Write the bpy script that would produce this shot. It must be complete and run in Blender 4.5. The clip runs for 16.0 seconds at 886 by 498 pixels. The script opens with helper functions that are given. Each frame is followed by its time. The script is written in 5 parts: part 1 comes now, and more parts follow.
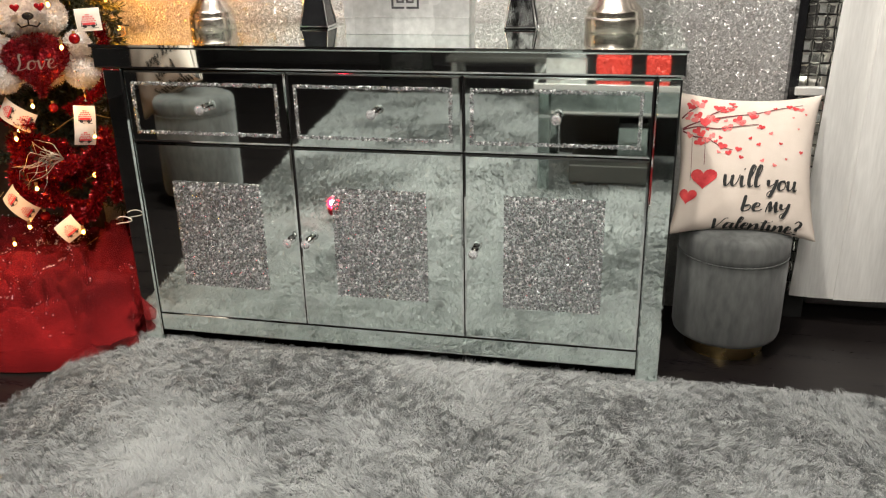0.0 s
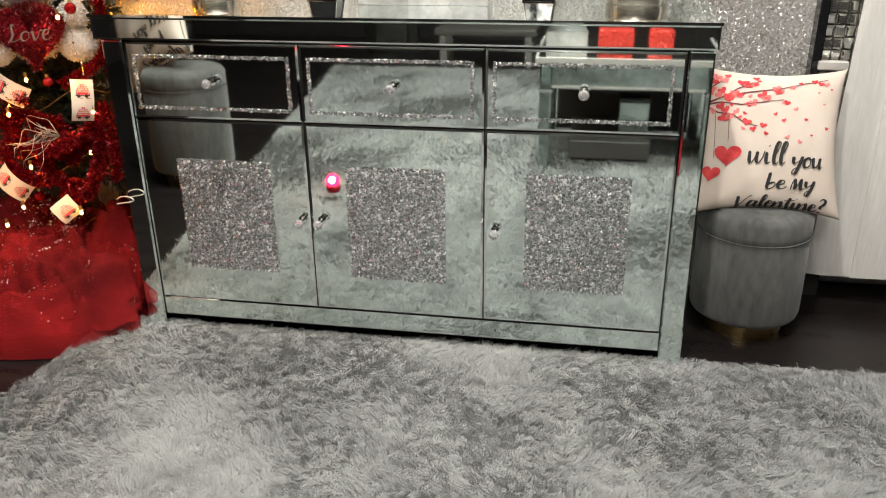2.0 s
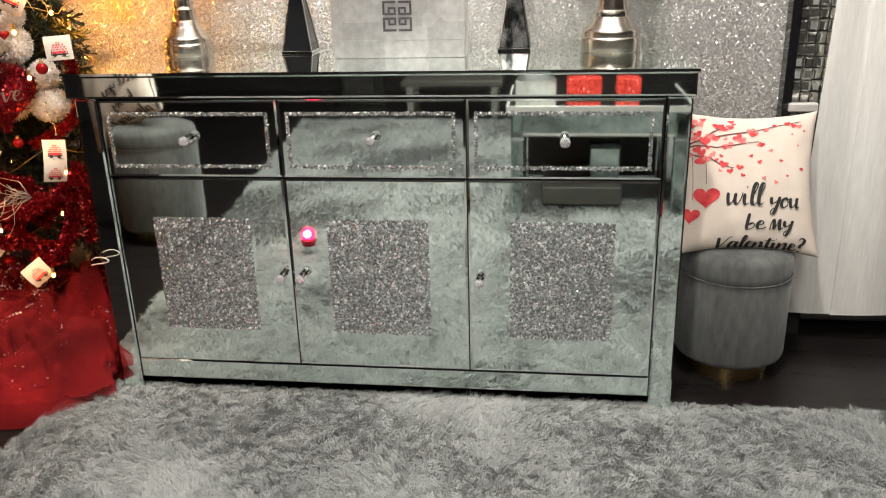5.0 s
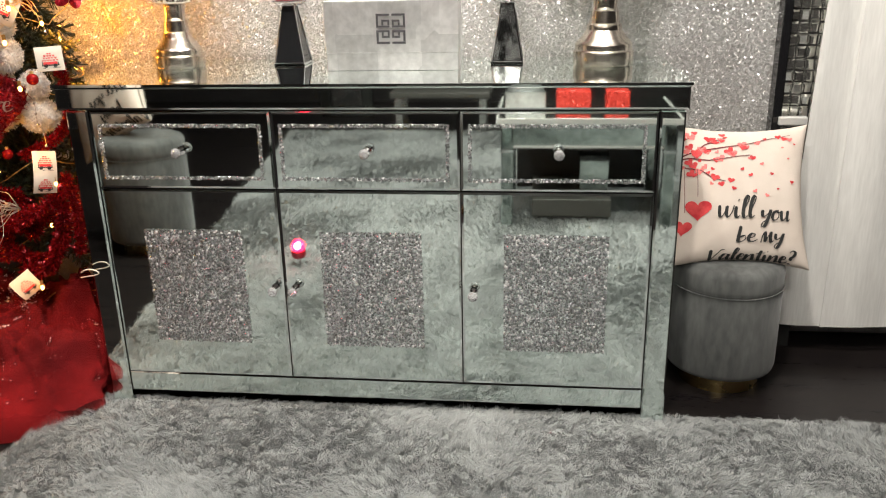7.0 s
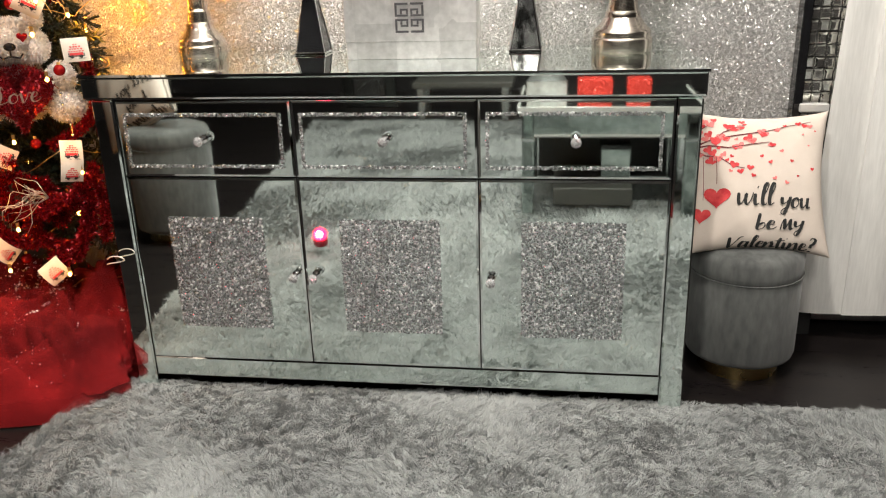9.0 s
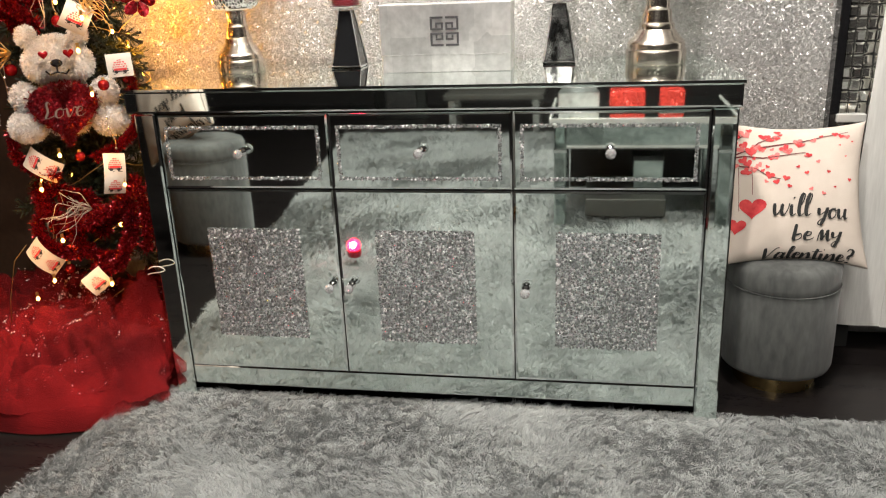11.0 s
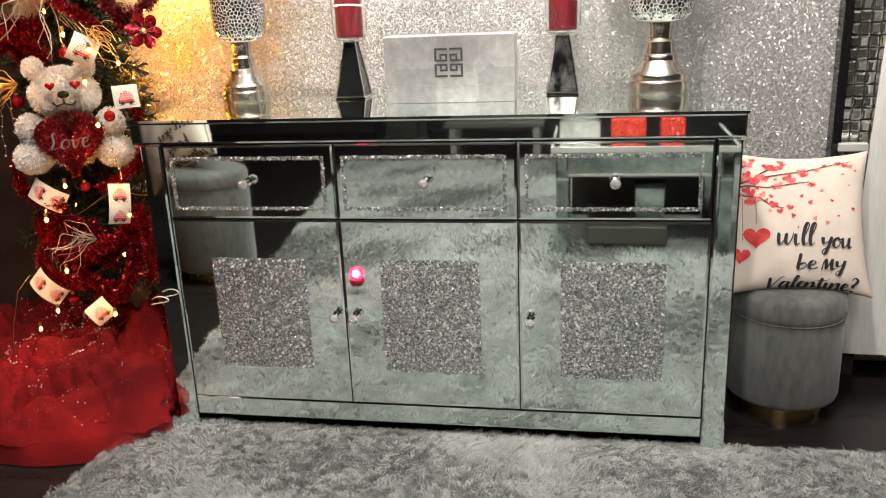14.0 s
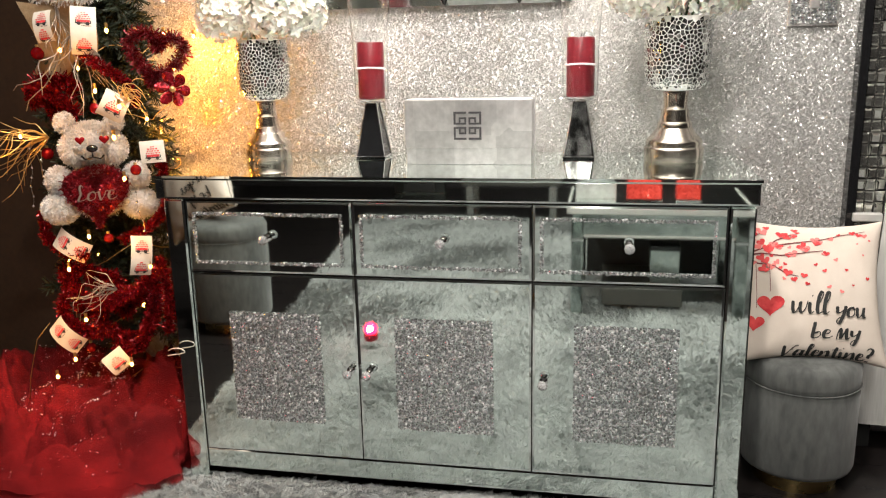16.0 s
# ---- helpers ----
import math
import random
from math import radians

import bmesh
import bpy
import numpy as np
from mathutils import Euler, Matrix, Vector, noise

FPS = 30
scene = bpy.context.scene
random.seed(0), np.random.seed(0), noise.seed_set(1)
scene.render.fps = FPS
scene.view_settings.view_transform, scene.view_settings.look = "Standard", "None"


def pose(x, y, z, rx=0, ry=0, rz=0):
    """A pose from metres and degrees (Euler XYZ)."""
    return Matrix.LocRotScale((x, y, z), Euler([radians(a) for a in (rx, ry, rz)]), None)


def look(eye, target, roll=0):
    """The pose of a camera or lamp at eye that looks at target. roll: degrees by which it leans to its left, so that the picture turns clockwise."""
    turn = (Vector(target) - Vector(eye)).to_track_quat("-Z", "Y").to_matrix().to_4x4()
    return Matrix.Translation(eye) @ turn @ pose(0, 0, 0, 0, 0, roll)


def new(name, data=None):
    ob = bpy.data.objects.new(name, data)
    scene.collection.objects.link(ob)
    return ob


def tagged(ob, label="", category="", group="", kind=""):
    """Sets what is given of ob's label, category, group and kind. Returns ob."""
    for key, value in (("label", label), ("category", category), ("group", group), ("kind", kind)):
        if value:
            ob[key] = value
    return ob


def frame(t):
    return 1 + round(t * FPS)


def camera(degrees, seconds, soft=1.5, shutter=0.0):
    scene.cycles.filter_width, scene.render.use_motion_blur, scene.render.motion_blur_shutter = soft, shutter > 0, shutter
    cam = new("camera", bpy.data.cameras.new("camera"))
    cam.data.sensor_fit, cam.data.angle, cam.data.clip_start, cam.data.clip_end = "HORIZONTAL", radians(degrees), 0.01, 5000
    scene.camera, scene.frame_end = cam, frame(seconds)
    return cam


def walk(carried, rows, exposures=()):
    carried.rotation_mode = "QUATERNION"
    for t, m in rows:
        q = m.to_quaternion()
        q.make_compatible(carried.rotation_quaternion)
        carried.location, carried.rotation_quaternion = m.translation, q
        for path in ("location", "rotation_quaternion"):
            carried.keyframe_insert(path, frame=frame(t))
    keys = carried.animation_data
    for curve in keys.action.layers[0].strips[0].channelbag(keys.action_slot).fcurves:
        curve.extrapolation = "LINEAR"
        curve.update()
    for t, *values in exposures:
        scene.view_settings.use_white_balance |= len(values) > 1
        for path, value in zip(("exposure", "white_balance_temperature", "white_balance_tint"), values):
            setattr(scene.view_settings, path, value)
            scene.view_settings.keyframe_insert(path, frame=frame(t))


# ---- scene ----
cam = camera(56.5, 16.0, soft=1.15)
PATH = [
    (0, (0.573, -1.857, 1.092), (0.171, -0.042, 0.356), -1.2),
    (0.5, (0.557, -1.84, 1.089), (0.172, -0.025, 0.342), -1.4),
    (1, (0.505, -1.822, 1.085), (0.155, -0.004, 0.328), -0.7),
    (1.5, (0.464, -1.814, 1.079), (0.11, -0.004, 0.304), -0.3),
    (2, (0.449, -1.814, 1.081), (0.117, -0.008, 0.287), -0.7),
    (2.5, (0.422, -1.828, 1.088), (0.147, -0.005, 0.313), -1.5),
    (3, (0.415, -1.819, 1.087), (0.144, 0.015, 0.338), -0.8),
    (3.5, (0.408, -1.82, 1.083), (0.077, 0.01, 0.346), -0.9),
    (4, (0.398, -1.819, 1.079), (0.06, 0.01, 0.344), -1.8),
    (4.5, (0.404, -1.802, 1.078), (0.116, 0.048, 0.374), -2.0),
    (7, (0.383, -1.799, 1.081), (0.163, 0.076, 0.42), -1.2),
    (7.5, (0.381, -1.804, 1.083), (0.153, 0.073, 0.43), -1.0),
    (8, (0.386, -1.808, 1.081), (0.156, 0.067, 0.424), -1.9),
    (8.5, (0.394, -1.816, 1.082), (0.149, 0.053, 0.413), -2.2),
    (9, (0.402, -1.817, 1.078), (0.122, 0.043, 0.398), -1.8),
    (11.5, (0.386, -1.837, 1.084), (0.033, 0.025, 0.445), -2.5),
    (12, (0.383, -1.837, 1.085), (0.033, 0.028, 0.455), -2.5),
    (12.5, (0.384, -1.832, 1.083), (0.045, 0.035, 0.451), -2.7),
    (13, (0.38, -1.828, 1.083), (0.046, 0.043, 0.458), -2.6),
    (13.5, (0.381, -1.829, 1.09), (0.04, 0.044, 0.479), -2.6),
    (14, (0.377, -1.834, 1.092), (0.029, 0.044, 0.5), -2.5),
    (14.5, (0.376, -1.839, 1.096), (0.0, 0.04, 0.522), -2.6),
    (15, (0.372, -1.84, 1.102), (-0.038, 0.038, 0.55), -2.6),
    (15.5, (0.373, -1.841, 1.105), (-0.043, 0.043, 0.577), -2.3),
    (16, (0.38, -1.851, 1.113), (-0.006, 0.055, 0.646), -1.3),
]
walk(cam, [(t, look(eye, target, roll)) for t, eye, target, roll in PATH])

# ---- light ----
world = bpy.data.worlds.new("room_air")
scene.world = world
world.use_nodes = True
world.node_tree.nodes["Background"].inputs[0].default_value = (0.55, 0.6, 0.65, 1)
world.node_tree.nodes["Background"].inputs[1].default_value = 0.11
scene.view_settings.exposure = 0.15


def lamp(x, y, z, size, watts, colour, aim=None, spread=150):
    data = bpy.data.lights.new("overhead_lamp", "AREA")
    data.shape, data.size, data.energy, data.color, data.spread = "DISK", size, watts, colour, radians(spread)
    ob = new("overhead_lamp", data)
    ob.matrix_world = look((x, y, z), aim or (x, y + 0.001, 0))
    return ob


CEIL = 2.55
COOL = (1.0, 0.94, 0.85)
# The downlight at x -1.0 is unseen, added to brighten the far pouf and cushion.
DOWNLIGHTS = ((-0.3, -0.2, 6.5), (0.12, -0.25, 12), (0.8, -0.25, 18), (0.2, -1.3, 34), (0.85, -1.6, 9), (-1.0, -1.02, 16), (0.3, -2.9, 26))
for lx, ly, watts in DOWNLIGHTS:
    lamp(lx, ly, CEIL - 0.03, 0.11, watts, COOL)
# Extra unseen spot without a fitting, added to light the white drape.
lamp(1.75, -1.0, CEIL - 0.05, 0.09, 1.0, COOL, (1.5, 0.45, 0.75), 75)


def bulb_lamp(x, y, z, watts):
    data = bpy.data.lights.new("bulb_lamp", "POINT")
    data.energy, data.color, data.shadow_soft_size = watts, (1.0, 0.37, 0.025), 0.012
    new("bulb_lamp", data).location = (x, y, z)


bulb_lamp(-0.80, 0.39, 1.13, 3.0)
bulb_lamp(-0.86, 0.33, 0.93, 2.2)
bulb_lamp(-0.79, -0.03, 0.70, 0.3)
bulb_lamp(-1.10, -0.14, 0.45, 0.8)
bulb_lamp(-1.04, -0.10, 0.94, 0.65)
bulb_lamp(-0.86, -0.08, 1.05, 0.6)
bulb_lamp(-0.93, -0.09, 0.56, 0.45)
bulb_lamp(-0.86, -0.10, 0.36, 0.35)


# ---- materials ----
def material(name, colour=(0.5, 0.5, 0.5), rough=0.5, metal=0.0, **more):
    """A principled material; returns it with its node tree and shader."""
    m = bpy.data.materials.new(name)
    m.use_nodes = True
    n = m.node_tree.nodes["Principled BSDF"]
    n.inputs["Base Color"].default_value = (*colour, 1)
    n.inputs["Roughness"].default_value = rough
    n.inputs["Metallic"].default_value = metal
    for key, value in more.items():
        n.inputs[key.replace("_", " ")].default_value = value
    return m


def node(m, kind, **values):
    n = m.node_tree.nodes.new(kind)
    for key, value in values.items():
        n.inputs[key].default_value = value
    return n


def link(m, a, b):
    m.node_tree.links.new(a, b)


def shader(m):
    return m.node_tree.nodes["Principled BSDF"]


def coords(m):
    return node(m, "ShaderNodeTexCoord").outputs["Object"]


def mottle(m, dark, light, scale, fine=0.0, bump=0.0, stretch=None, low=0.35, high=0.65, rough=None):
    """Two scales of noise between two colours, with relief and uneven gloss."""
    where = coords(m)
    if stretch:
        mp = node(m, "ShaderNodeMapping")
        mp.inputs["Scale"].default_value = stretch
        link(m, where, mp.inputs["Vector"])
        where = mp.outputs["Vector"]
    a = node(m, "ShaderNodeTexNoise", Scale=scale, Detail=6.0, Roughness=0.6)
    link(m, where, a.inputs["Vector"])
    value = a.outputs["Fac"]
    if fine:
        b = node(m, "ShaderNodeTexNoise", Scale=fine, Detail=3.0)
        link(m, where, b.inputs["Vector"])
        mix = node(m, "ShaderNodeMath")
        mix.operation = "MULTIPLY_ADD"
        mix.inputs[1].default_value = 0.45
        half = node(m, "ShaderNodeMath")
        half.operation = "MULTIPLY"
        half.inputs[1].default_value = 0.55
        link(m, value, half.inputs[0])
        link(m, b.outputs["Fac"], mix.inputs[0])
        link(m, half.outputs[0], mix.inputs[2])
        value = mix.outputs[0]
    ramp = node(m, "ShaderNodeValToRGB")
    ramp.color_ramp.elements[0].position, ramp.color_ramp.elements[1].position = low, high
    ramp.color_ramp.elements[0].color, ramp.color_ramp.elements[1].color = (*dark, 1), (*light, 1)
    link(m, value, ramp.inputs[0])
    link(m, ramp.outputs[0], shader(m).inputs["Base Color"])
    if bump:
        bm_ = node(m, "ShaderNodeBump", Strength=bump, Distance=0.004)
        link(m, value, bm_.inputs["Height"])
        link(m, bm_.outputs[0], shader(m).inputs["Normal"])
    if rough:
        mr = node(m, "ShaderNodeMapRange")
        mr.inputs[3].default_value, mr.inputs[4].default_value = rough
        link(m, value, mr.inputs[0])
        link(m, mr.outputs[0], shader(m).inputs["Roughness"])
    return m


def glitter(name, colour, size, tilt, rough=0.25, metal=1.0, dim=0.35):
    """Flakes of the given size, each turned its own way and of its own brightness."""
    m = material(name, colour, rough, metal)
    v = node(m, "ShaderNodeTexVoronoi", Scale=1.0 / size)
    link(m, coords(m), v.inputs["Vector"])
    sub = node(m, "ShaderNodeVectorMath")
    sub.operation = "SUBTRACT"
    sub.inputs[1].default_value = (0.5, 0.5, 0.5)
    link(m, v.outputs["Color"], sub.inputs[0])
    mul = node(m, "ShaderNodeVectorMath")
    mul.operation = "SCALE"
    mul.inputs["Scale"].default_value = tilt
    link(m, sub.outputs[0], mul.inputs[0])
    geo = node(m, "ShaderNodeNewGeometry")
    add = node(m, "ShaderNodeVectorMath")
    link(m, geo.outputs["Normal"], add.inputs[0])
    link(m, mul.outputs[0], add.inputs[1])
    nor = node(m, "ShaderNodeVectorMath")
    nor.operation = "NORMALIZE"
    link(m, add.outputs[0], nor.inputs[0])
    link(m, nor.outputs[0], shader(m).inputs["Normal"])
    sep = node(m, "ShaderNodeSeparateColor")
    link(m, v.outputs["Color"], sep.inputs[0])
    ramp = node(m, "ShaderNodeValToRGB")
    ramp.color_ramp.elements[0].color = (*[c * dim for c in colour], 1)
    ramp.color_ramp.elements[1].color = (*colour, 1)
    link(m, sep.outputs[0], ramp.inputs[0])
    link(m, ramp.outputs[0], shader(m).inputs["Base Color"])
    return m


def island(m, dark, light, scale=5.0, patch=0.55):
    """Colour that changes from strand to strand and in soft patches."""
    geo = node(m, "ShaderNodeNewGeometry")
    n = node(m, "ShaderNodeTexNoise", Scale=scale, Detail=4.0)
    link(m, coords(m), n.inputs["Vector"])
    mr = node(m, "ShaderNodeMapRange")
    mr.inputs[1].default_value, mr.inputs[2].default_value = 0.3, 0.7
    link(m, n.outputs["Fac"], mr.inputs[0])
    add = node(m, "ShaderNodeMath")
    add.operation = "MULTIPLY_ADD"
    add.inputs[1].default_value = patch
    half = node(m, "ShaderNodeMath")
    half.operation = "MULTIPLY"
    half.inputs[1].default_value = 1 - patch
    link(m, geo.outputs["Random Per Island"], half.inputs[0])
    link(m, mr.outputs[0], add.inputs[0])
    link(m, half.outputs[0], add.inputs[2])
    ramp = node(m, "ShaderNodeValToRGB")
    ramp.color_ramp.elements[0].color, ramp.color_ramp.elements[1].color = (*dark, 1), (*light, 1)
    link(m, add.outputs[0], ramp.inputs[0])
    link(m, ramp.outputs[0], shader(m).inputs["Base Color"])
    return m


def glow(name, colour, strength):
    m = material(name, colour, 0.3)
    shader(m).inputs["Emission Color"].default_value = (*colour, 1)
    shader(m).inputs["Emission Strength"].default_value = strength
    return m


MIRROR = mottle(material("silvered_glass", (0.86, 0.9, 0.88), 0.02, 1.0), (0.77, 0.86, 0.83), (0.86, 0.94, 0.91), 3.0, 40.0, rough=(0.012, 0.045))
BEVEL = material("bevelled_glass_edge", (0.82, 0.86, 0.85), 0.05, 1.0)
BACKING = material("dark_board", (0.02, 0.02, 0.02), 0.6)
CRYSTAL = glitter("crushed_crystal", (0.86, 0.85, 0.86), 0.003, 0.5, 0.12, 1.0, 0.3)
WALLPAPER = glitter("glitter_wallpaper", (0.62, 0.61, 0.60), 0.0030, 0.95, 0.2, 0.38, 0.72)
CHROME = material("chrome", (0.85, 0.85, 0.86), 0.06, 1.0)
PEWTER = mottle(material("polished_nickel", (0.6, 0.54, 0.47), 0.12, 1.0), (0.60, 0.53, 0.46), (0.78, 0.71, 0.63), 14.0, rough=(0.17, 0.30))
GLASS = material("clear_glass", (1, 1, 1), 0.0, 0.0, Transmission_Weight=1.0, IOR=1.45)
VELVET = mottle(material("grey_velvet", (0.2, 0.2, 0.2), 0.8, 0.0, Sheen_Weight=0.3), (0.05, 0.0525, 0.0525), (0.122, 0.127, 0.124), 9.0, 60.0, 0.15, (1, 1, 0.35))
GOLD = mottle(material("brushed_gold", (0.7, 0.5, 0.2), 0.25, 1.0), (0.55, 0.38, 0.14), (0.8, 0.6, 0.28), 6.0, rough=(0.18, 0.35))
FLOOR = mottle(material("dark_floor_vinyl", (0.015, 0.013, 0.013), 0.25, 0.0, Specular_IOR_Level=0.25), (0.006, 0.005, 0.006), (0.016, 0.013, 0.012), 3.0, 45.0, 0.06, (1, 8, 1), rough=(0.18, 0.42))
FABRIC = mottle(material("cream_linen", (0.8, 0.72, 0.66), 0.9), (0.60, 0.515, 0.45), (0.69, 0.605, 0.54), 12.0, 900.0, 0.2)
WHITE = mottle(material("white_painted_panel", (0.8, 0.79, 0.77), 0.45), (0.70, 0.69, 0.67), (0.84, 0.83, 0.81), 3.0, 30.0, 0.08, (6, 6, 0.6))
INK = material("black_print", (0.02, 0.02, 0.02), 0.8)
RED_PRINT = mottle(material("red_print", (0.62, 0.03, 0.04), 0.8), (0.5, 0.02, 0.03), (0.75, 0.08, 0.08), 40.0)
PINK_PRINT = material("pink_print", (0.75, 0.2, 0.19), 0.8)
TWIG_PRINT = material("brown_print", (0.16, 0.03, 0.035), 0.8)
PILE = island(material("grey_shag", (0.4, 0.4, 0.4), 0.75, 0.0, Sheen_Weight=0.25), (0.25, 0.263, 0.264), (0.41, 0.427, 0.423), 6.0, 0.62)
RUGBACK = material("rug_backing", (0.27, 0.28, 0.285), 0.95)
FOIL_SILVER = material("rhinestone", (0.9, 0.9, 0.92), 0.25, 0.4)
# Dark and pale mottling paints sparkling reflections into the mirror's colour.
DAPPLED = mottle(material("painted_reflection_mirror", (0.5, 0.5, 0.5), 0.1, 0.9), (0.06, 0.06, 0.06), (0.85, 0.86, 0.85), 26.0, 0.0, 0.0, (1, 1, 0.6), 0.42, 0.58)
SATIN = material("satin_mirror", (0.78, 0.8, 0.78), 0.22, 0.9)
GROUT = material("dark_pewter_paint", (0.12, 0.117, 0.108), 0.45, 0.3)
SMOKE = mottle(material("aged_mirror", (0.5, 0.55, 0.53), 0.06, 1.0), (0.38, 0.43, 0.41), (0.62, 0.67, 0.65), 9.0, 60.0, rough=(0.03, 0.12))
RIBBON_WHITE = material("pale_metal", (0.75, 0.74, 0.72), 0.25, 0.4)
DARKWALL = mottle(material("dark_brown_wall", (0.05, 0.03, 0.02), 0.7), (0.028, 0.013, 0.0055), (0.048, 0.023, 0.010), 2.0, 60.0, 0.1)
CEILING = mottle(material("ceiling_paint", (0.3, 0.3, 0.3), 0.9), (0.46, 0.46, 0.46), (0.55, 0.55, 0.54), 2.0)
BLACKWALL = mottle(material("black_shop_wall", (0.02, 0.018, 0.02), 0.6), (0.014, 0.012, 0.013), (0.028, 0.024, 0.025), 2.0, 60.0, 0.1)
LEAF = mottle(material("silver_leaf", (0.75, 0.73, 0.73), 0.3, 0.85), (0.66, 0.63, 0.63), (0.92, 0.89, 0.89), 7.0, 55.0, 0.15, rough=(0.25, 0.5))
cells = node(LEAF, "ShaderNodeTexVoronoi", Scale=9.0)
cells.distance = "CHEBYCHEV"
cells.inputs["Randomness"].default_value = 0.55
link(LEAF, coords(LEAF), cells.inputs["Vector"])
grey = node(LEAF, "ShaderNodeSeparateColor")
link(LEAF, cells.outputs["Color"], grey.inputs[0])
span = node(LEAF, "ShaderNodeMapRange")
span.inputs[3].default_value, span.inputs[4].default_value = 0.82, 1.06
link(LEAF, grey.outputs[0], span.inputs[0])
tone = node(LEAF, "ShaderNodeVectorMath")
tone.operation = "SCALE"
old = shader(LEAF).inputs["Base Color"].links[0].from_socket
link(LEAF, old, tone.inputs[0])
link(LEAF, span.outputs[0], tone.inputs["Scale"])
link(LEAF, tone.outputs[0], shader(LEAF).inputs["Base Color"])
BLACKGLASS = material("black_glass", (0.01, 0.01, 0.011), 0.05)
CANDLE = mottle(material("red_glitter_wax", (0.2, 0.01, 0.015), 0.3), (0.08, 0.004, 0.008), (0.16, 0.008, 0.015), 30.0, 300.0)
PETAL = island(material("ivory_petal", (0.85, 0.82, 0.74), 0.7, 0.0, Subsurface_Weight=0.1), (0.72, 0.68, 0.58), (0.92, 0.9, 0.84), 20.0)
LAMP_GLOW = glow("downlight_diffuser", COOL, 6.0)


# ---- building ----
class Mesh:
    """Vertices, faces and material numbers of one mesh."""

    def __init__(self):
        self.v, self.f, self.m = [], [], []

    def add(self, verts, faces, mat=0, place=None):
        at = len(self.v)
        self.v += [tuple(place @ Vector(p)) for p in verts] if place else [tuple(p) for p in verts]
        self.f += [tuple(i + at for i in f) for f in faces]
        self.m += [mat] * len(faces)
        return self

    def box(self, x0, x1, y0, y1, z0, z1, b=0.0, mat=0, place=None):
        if b <= 0:
            vs = [(x, y, z) for z in (z0, z1) for y in (y0, y1) for x in (x0, x1)]
            return self.add(vs, [(0, 2, 3, 1), (4, 5, 7, 6), (0, 1, 5, 4), (2, 6, 7, 3), (0, 4, 6, 2), (1, 3, 7, 5)], mat, place)
        vs, ix = [], {}
        for sx, X in ((-1, x0), (1, x1)):
            for sy, Y in ((-1, y0), (1, y1)):
                for sz, Z in ((-1, z0), (1, z1)):
                    for a in range(3):
                        ix[sx, sy, sz, a] = len(vs)
                        vs.append((X - sx * b * (a != 0), Y - sy * b * (a != 1), Z - sz * b * (a != 2)))
        fs, ring, two = [], ((-1, -1), (1, -1), (1, 1), (-1, 1)), (-1, 1)
        for s in two:
            fs.append([ix[s, p, q, 0] for p, q in ring])
            fs.append([ix[p, s, q, 1] for p, q in ring])
            fs.append([ix[p, q, s, 2] for p, q in ring])
            for r in two:
                fs.append([ix[s, r, -1, 0], ix[s, r, 1, 0], ix[s, r, 1, 1], ix[s, r, -1, 1]])
                fs.append([ix[s, -1, r, 0], ix[s, 1, r, 0], ix[s, 1, r, 2], ix[s, -1, r, 2]])
                fs.append([ix[-1, s, r, 1], ix[1, s, r, 1], ix[1, s, r, 2], ix[-1, s, r, 2]])
                fs += [[ix[s, r, q, a] for a in range(3)] for q in two]
        return self.add(vs, fs, mat, place)

    def lathe(self, profile, seg=32, mat=0, place=None):
        """Turns (radius, height) pairs round z; ends are closed where the radius is 0."""
        vs, fs = [], []
        for r, z in profile:
            vs += [(r * math.cos(2 * math.pi * k / seg), r * math.sin(2 * math.pi * k / seg), z) for k in range(seg)]
        for i in range(len(profile) - 1):
            for k in range(seg):
                a, b = i * seg + k, i * seg + (k + 1) % seg
                fs.append((a, b, b + seg, a + seg))
        return self.add(vs, fs, mat, place)

    def tube(self, points, radius, seg=6, mat=0):
        """A tube of that radius (or list of radii) along the points."""
        pts = [Vector(p) for p in points]
        vs, fs = [], []
        for i, p in enumerate(pts):
            way = (pts[min(i + 1, len(pts) - 1)] - pts[max(i - 1, 0)]).normalized()
            side = way.cross(Vector((0.13, 0.31, 0.94)))
            side = side.normalized() if side.length > 1e-4 else Vector((1, 0, 0))
            up = way.cross(side)
            r = radius[i] if isinstance(radius, (list, tuple)) else radius
            vs += [p + r * (math.cos(2 * math.pi * k / seg) * side + math.sin(2 * math.pi * k / seg) * up) for k in range(seg)]
        for i in range(len(pts) - 1):
            for k in range(seg):
                a, b = i * seg + k, i * seg + (k + 1) % seg
                fs.append((a, b, b + seg, a + seg))
        fs += [tuple(range(seg))[::-1], tuple(range(len(vs) - seg, len(vs)))]
        return self.add(vs, fs, mat)

    def ball(self, centre, r, seg=12, mat=0, squash=(1, 1, 1)):
        rows = seg // 2
        prof = [(max(r * math.sin(math.pi * i / rows), 1e-5), -r * math.cos(math.pi * i / rows)) for i in range(rows + 1)]
        return self.lathe(prof, seg, mat, Matrix.Translation(centre) @ Matrix.Diagonal((*squash, 1)))

    def panel(self, x0, x1, z0, z1, y, depth=0.003, bevel=0.01, mat=0, edge=1):
        """A mirror plate facing -y whose rim is ground to a bevel."""
        b = bevel
        vs = [(x0, y, z0), (x1, y, z0), (x1, y, z1), (x0, y, z1), (x0 + b, y - depth, z0 + b), (x1 - b, y - depth, z0 + b),
              (x1 - b, y - depth, z1 - b), (x0 + b, y - depth, z1 - b)]
        self.add(vs, [(4, 5, 6, 7)], mat)
